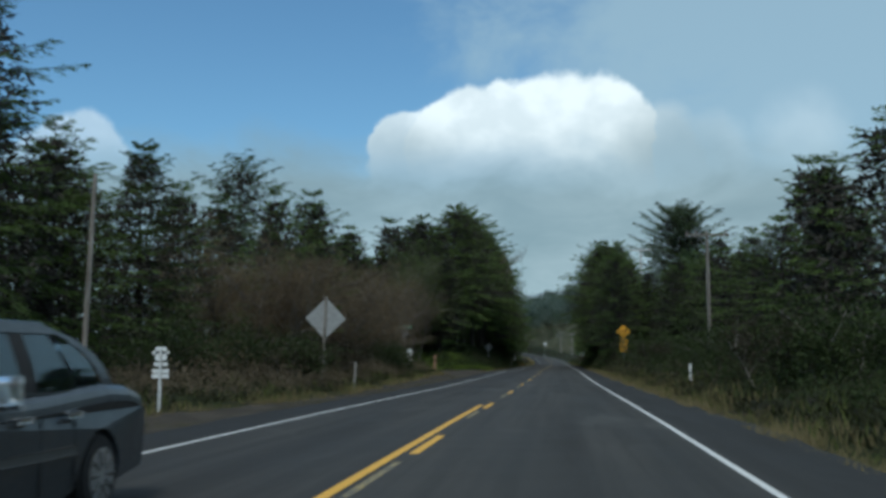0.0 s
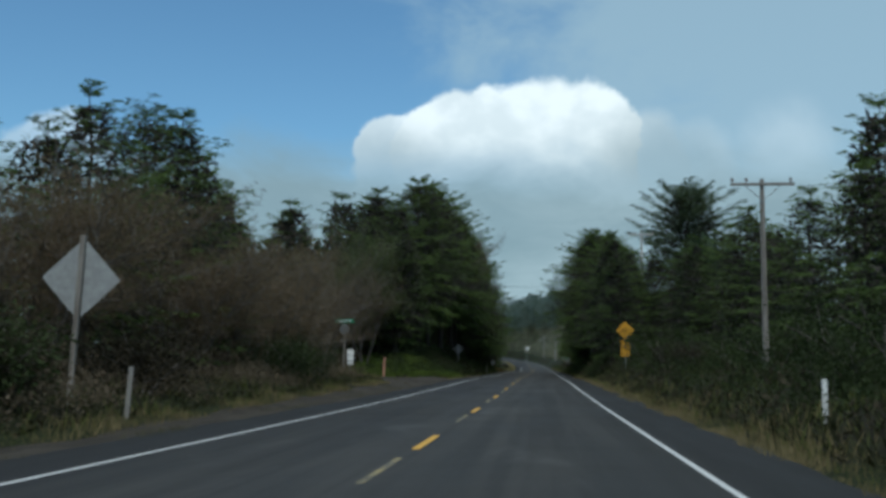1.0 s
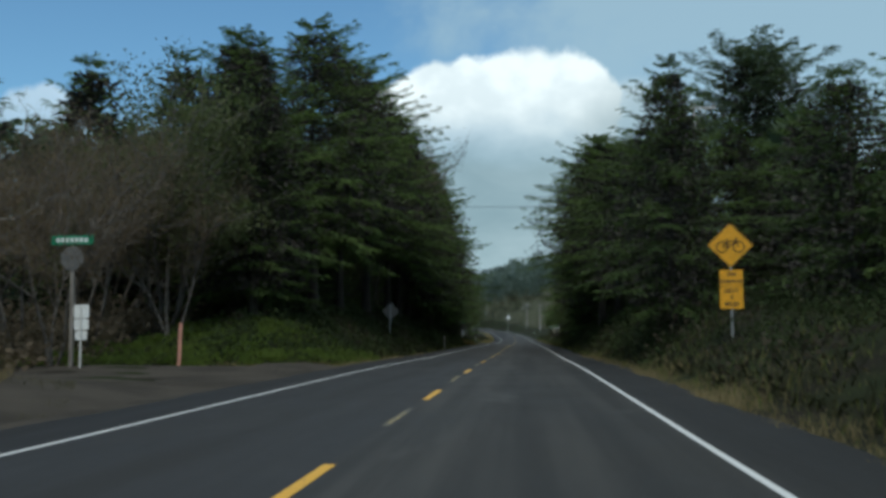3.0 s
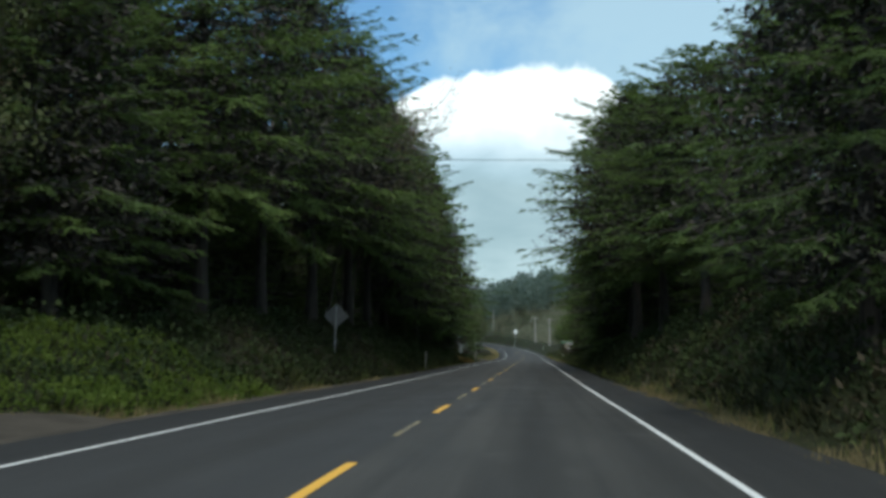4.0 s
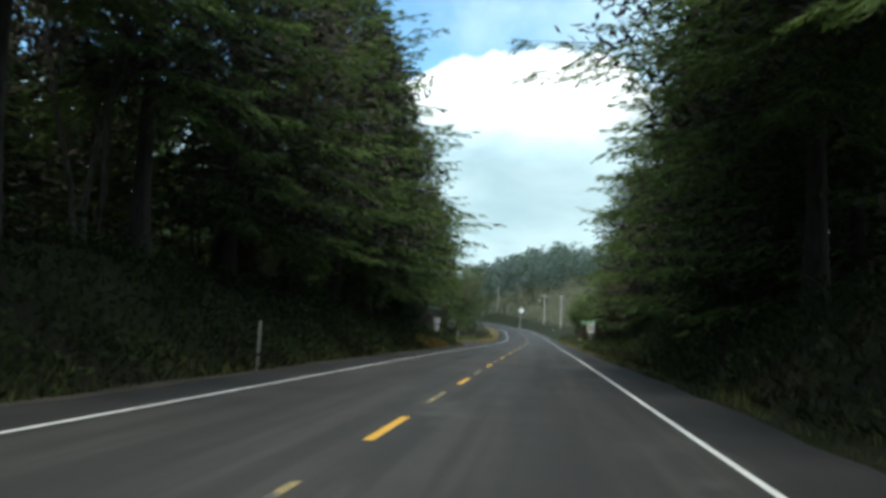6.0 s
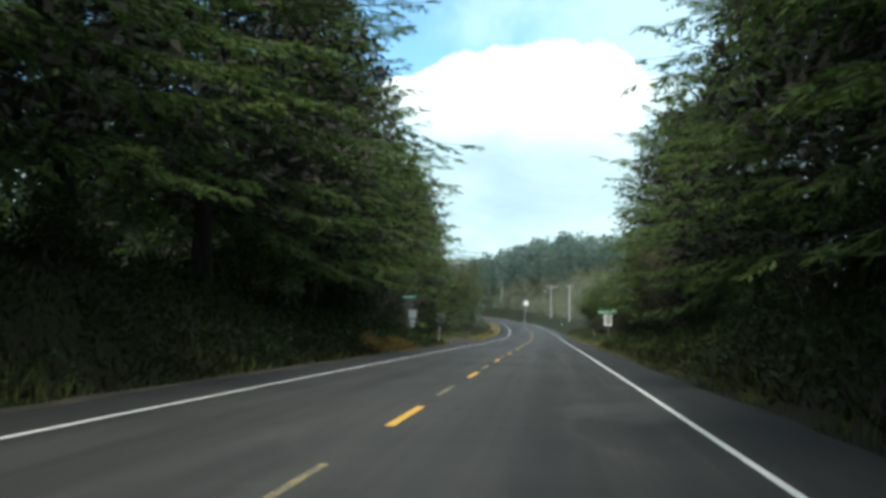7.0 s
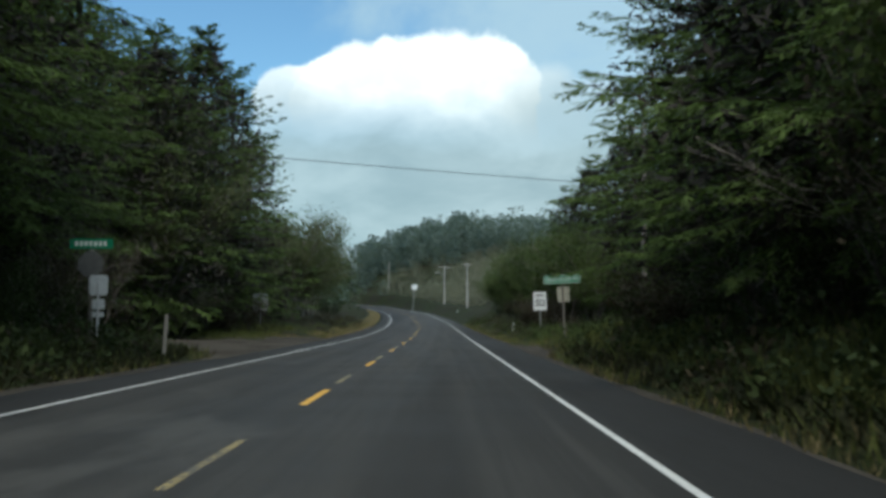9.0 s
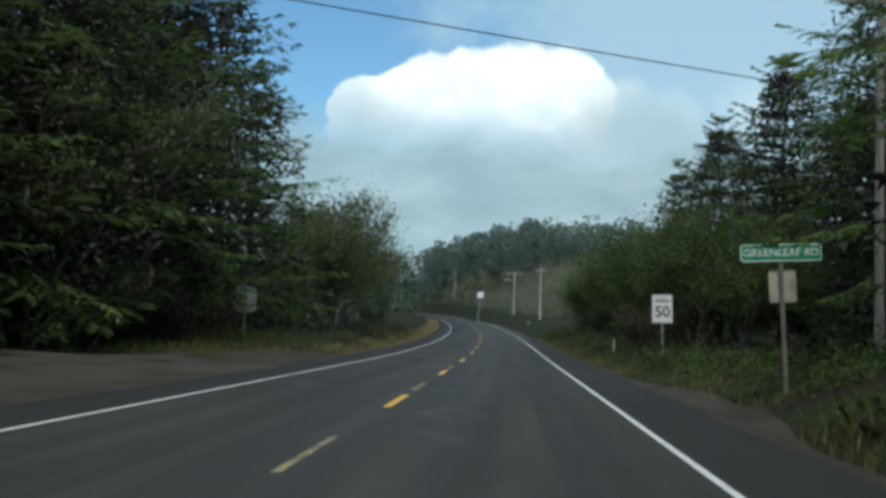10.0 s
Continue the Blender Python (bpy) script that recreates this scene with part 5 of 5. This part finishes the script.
CHROME = plain("bright_chrome", (0.75, 0.76, 0.77), 0.12, 1.0, 0.03)
TAIL = plain("red_tail_lens", (0.30, 0.015, 0.012), 0.2)


def paint_car_glass(k, s, out):
    s.inputs["Base Color"].default_value = rgb(0.30, 0.44, 0.48)
    s.inputs["Roughness"].default_value = 0.03
    s.inputs["Transmission Weight"].default_value = 1.0
    s.inputs["IOR"].default_value = 1.5


CAR_GLASS = material("tinted_car_glass", paint_car_glass)


def build_sedan(x_side, y_rear):
    """Length runs from the rear bumper (0) to the nose (5) towards -y."""
    half = 0.89
    m = pose(x_side - half, y_rear, float(road_z(y_rear)), 0, 0, 180)
    root = thing("parked_sedan", m, "slate grey four-door sedan standing in the oncoming lane", "car")

    def arch(c, r, n_=10):
        return [(c - r * math.cos(math.pi * i / n_), 0.24 + r * math.sin(math.pi * i / n_) * 1.12) for i in range(n_ + 1)]
    lower = [(0.10, 0.28)] + arch(1.26, 0.37) + [(1.78, 0.2), (3.3, 0.2)] + arch(3.85, 0.37) + [(4.75, 0.24), (4.97, 0.36), (5.0, 0.52), (4.92, 0.66), (4.5, 0.80), (3.7, 0.90), (3.4, 0.90), (2.2, 0.925), (1.1, 0.985), (0.7, 0.965), (0.3, 0.905), (0.1, 0.82), (0.0, 0.62), (0.02, 0.42)]
    bm = bmesh.new()
    a = [bm.verts.new((-half, l, z)) for l, z in lower]
    b = [bm.verts.new((half, l, z)) for l, z in lower]
    bm.faces.new(a)
    bm.faces.new(b[::-1])
    for i in range(len(lower)):
        j = (i + 1) % len(lower)
        bm.faces.new((a[j], a[i], b[i], b[j]))
    bmesh.ops.recalc_face_normals(bm, faces=bm.faces)
    rims = [e for e in bm.edges if abs(e.verts[0].co.x - e.verts[1].co.x) < 1e-6 and max(e.verts[0].co.z, e.verts[1].co.z) > 0.6 and not (0.7 < e.verts[0].co.y < 1.75 and e.verts[0].co.z < 0.8) and not (3.4 < e.verts[0].co.y < 4.3 and e.verts[0].co.z < 0.7)]
    bmesh.ops.bevel(bm, geom=rims, offset=0.13, segments=4, affect="EDGES", profile=0.5)
    for v in bm.verts:
        l = v.co.y
        if l < 0.9:
            v.co.x *= 1 - 0.20 * ((0.9 - l) / 0.9) ** 2
        if l > 4.1:
            v.co.x *= 1 - 0.14 * ((l - 4.1) / 0.9) ** 2
        v.co.x *= 1 - 0.05 * max(0.0, (0.45 - v.co.z) / 0.25)
    part("body", bm, CAR_PAINT, root)

    belt, top = 0.92, 1.42

    def wide(t):
        return 0.80 - 0.17 * t ** 1.5

    def back(t):
        return 0.88 + 0.24 * t + 0.62 * t ** 4

    def front(t):
        return 3.72 - 1.15 * t ** 0.9
    bm = bmesh.new()
    rings = []
    for i in range(8):
        t = i / 7
        w, l0, l1, z = wide(t) - 0.02, back(t) + 0.03, front(t) - 0.03, belt - 0.03 + (top - belt) * t
        rings.append([bm.verts.new(q) for q in ((-w, l0 + 0.1, z), (-w, l1 - 0.12, z), (-w * 0.7, l1, z), (w * 0.7, l1, z), (w, l1 - 0.12, z), (w, l0 + 0.1, z), (w * 0.7, l0, z), (-w * 0.7, l0, z))])
    for r0, r1 in zip(rings, rings[1:]):
        for j in range(8):
            bm.faces.new((r0[j], r0[(j + 1) % 8], r1[(j + 1) % 8], r1[j]))
    bm.faces.new(rings[-1])
    part("cabin_interior", bm, CAR_DARK, root, "dark cloth interior")

    def skin(name, mat, l_from, l_to, t0, t1, out, label=""):
        """A curved panel on both flanks between two sloping ends."""
        for side in (-1, 1):
            q = bmesh.new()
            grid = []
            for i in range(6):
                t = t0 + (t1 - t0) * i / 5
                grid.append([[q.verts.new((side * (wide(t) + o), l, belt + (top - belt) * t)) for l in (l_from(t), l_to(t))] for o in (out, out - 0.012)])
            for g0, g1 in zip(grid, grid[1:]):
                q.faces.new((g0[0][0], g0[0][1], g1[0][1], g1[0][0]))
                q.faces.new((g0[1][1], g0[1][0], g1[1][0], g1[1][1]))
                for k_ in (0, 1):
                    q.faces.new((g0[0][k_], g1[0][k_], g1[1][k_], g0[1][k_]))
            bmesh.ops.recalc_face_normals(q, faces=q.faces)
            part(name, q, mat, root, label)
    skin("quarter_window", CAR_GLASS, lambda t: back(t) + 0.20, lambda t: max(back(t) + 0.24, 1.44 + 0.30 * t), 0.12, 0.72, 0.003)
    skin("rear_door_window", CAR_GLASS, lambda t: max(1.49 + 0.30 * t, back(t) + 0.24), lambda t: 2.12, 0.05, 0.84, 0.003)
    skin("front_door_window", CAR_GLASS, lambda t: 2.26, lambda t: min(3.1, front(t) - 0.3), 0.05, 0.84, 0.003)
    skin("rear_pillar", CAR_PAINT, lambda t: back(t), lambda t: back(t) + 0.17, 0.0, 1.0, 0.008)
    skin("door_pillar", CAR_DARK, lambda t: 2.10, lambda t: 2.28, 0.0, 0.9, 0.006)
    skin("front_pillar", CAR_PAINT, lambda t: front(t) - 0.22, lambda t: front(t) - 0.04, 0.0, 1.0, 0.008)
    skin("roof_rail", CAR_PAINT, lambda t: back(t) + 0.1, lambda t: front(t) - 0.15, 0.86, 1.0, 0.010)
    skin("window_ledge", CAR_PAINT, lambda t: 0.7, lambda t: 3.6, 0.0, 0.05, 0.02)

    bm = bmesh.new()
    box(bm, (-wide(1) - 0.005, back(1) - 0.03, top - 0.035), (wide(1) + 0.005, front(1) + 0.03, top + 0.012), 0.02)
    for v in bm.verts:
        v.co.z += 0.035 * (1 - (v.co.x / 0.66) ** 2) * (v.co.z > top - 0.01)
    part("roof", bm, CAR_PAINT, root)
    for name, f0, shift in (("rear_window", back, -0.008), ("windscreen", front, 0.008)):
        bm = bmesh.new()
        v = [bm.verts.new((sx * wide(t) * 0.88, f0(t) + shift + o, belt + (top - belt) * t)) for o in (0, 0.01) for t, sx in ((0.04, -1), (0.04, 1), (0.93, 1), (0.93, -1))]
        bm.faces.new(v[:4])
        bm.faces.new(v[7:3:-1])
        for i in range(4):
            bm.faces.new((v[i], v[(i + 1) % 4], v[4 + (i + 1) % 4], v[4 + i]))
        bmesh.ops.recalc_face_normals(bm, faces=bm.faces)
        part(name, bm, CAR_GLASS, root)
    for side in (-1, 1):
        for l0, l1 in ((1.70, 3.42),):
            bm = bmesh.new()
            box(bm, (side * 0.87, l0, 0.50), (side * 0.905, l1, 0.565), 0.01)
            part("side_moulding", bm, CAR_TRIM, root, "grey rubber side moulding")
        for l in (1.66, 2.36):
            bm = bmesh.new()
            box(bm, (side * 0.87, l, 0.76), (side * 0.915, l + 0.2, 0.795), 0.01)
            part("door_handle", bm, CHROME, root, "bright door handle")
        for l in (1.70, 2.19, 3.3):
            bm = bmesh.new()
            box(bm, (side * 0.88, l - 0.004, 0.27), (side * 0.8925, l + 0.004, 0.80))
            part("door_gap", bm, CAR_DARK, root)
        bm = bmesh.new()
        box(bm, (side * 0.86, 2.84, 0.90), (side * 1.06, 3.00, 1.03), 0.04)
        part("wing_mirror", bm, CHROME, root, "bright chrome wing mirror")
        bm = bmesh.new()
        box(bm, (side * 0.40, -0.008, 0.66), (side * 0.62, 0.06, 0.82), 0.02)
        part("tail_light", bm, TAIL, root, "red tail light")
        for l in (1.26, 3.85):
            wheel = bmesh.new()
            turn = pose(side * 0.79, l, 0.31, 0, 90, 0)
            bmesh.ops.create_cone(wheel, cap_ends=True, segments=28, radius1=0.31, radius2=0.31, depth=0.19, matrix=turn)
            outer = [e for e in wheel.edges if len({round(v.co.x, 4) for v in e.verts}) == 1]
            bmesh.ops.bevel(wheel, geom=outer, offset=0.03, segments=3, affect="EDGES")
            hub = part("wheel", wheel, TYRE, root, "black rubber tyre")
            bm = bmesh.new()
            bmesh.ops.create_cone(bm, cap_ends=True, segments=24, radius1=0.205 if side < 0 else 0.19, radius2=0.19 if side < 0 else 0.205, depth=0.02, matrix=pose(side * 0.89, l, 0.31, 0, 90, 0))
            part("wheel_cover", bm, RIM, hub, "silver wheel cover")
            for i in range(10):
                bm = bmesh.new()
                t = 2 * math.pi * i / 10
                tube(bm, (side * 0.901, l + 0.07 * math.cos(t), 0.31 + 0.07 * math.sin(t)), (side * 0.901, l + 0.185 * math.cos(t), 0.31 + 0.185 * math.sin(t)), 0.012, 0.02, 4)
                part("spoke", bm, CAR_TRIM, hub)
    bm = bmesh.new()
    box(bm, (-0.60, 0.0, 0.38), (0.60, 0.12, 0.54), 0.04)
    part("rear_bumper", bm, CAR_PAINT, root)
    bm = bmesh.new()
    box(bm, (-0.80, 4.9, 0.34), (0.80, 5.05, 0.54), 0.04)
    part("front_bumper", bm, CAR_PAINT, root)


build_sedan(-1.62, 8.85)
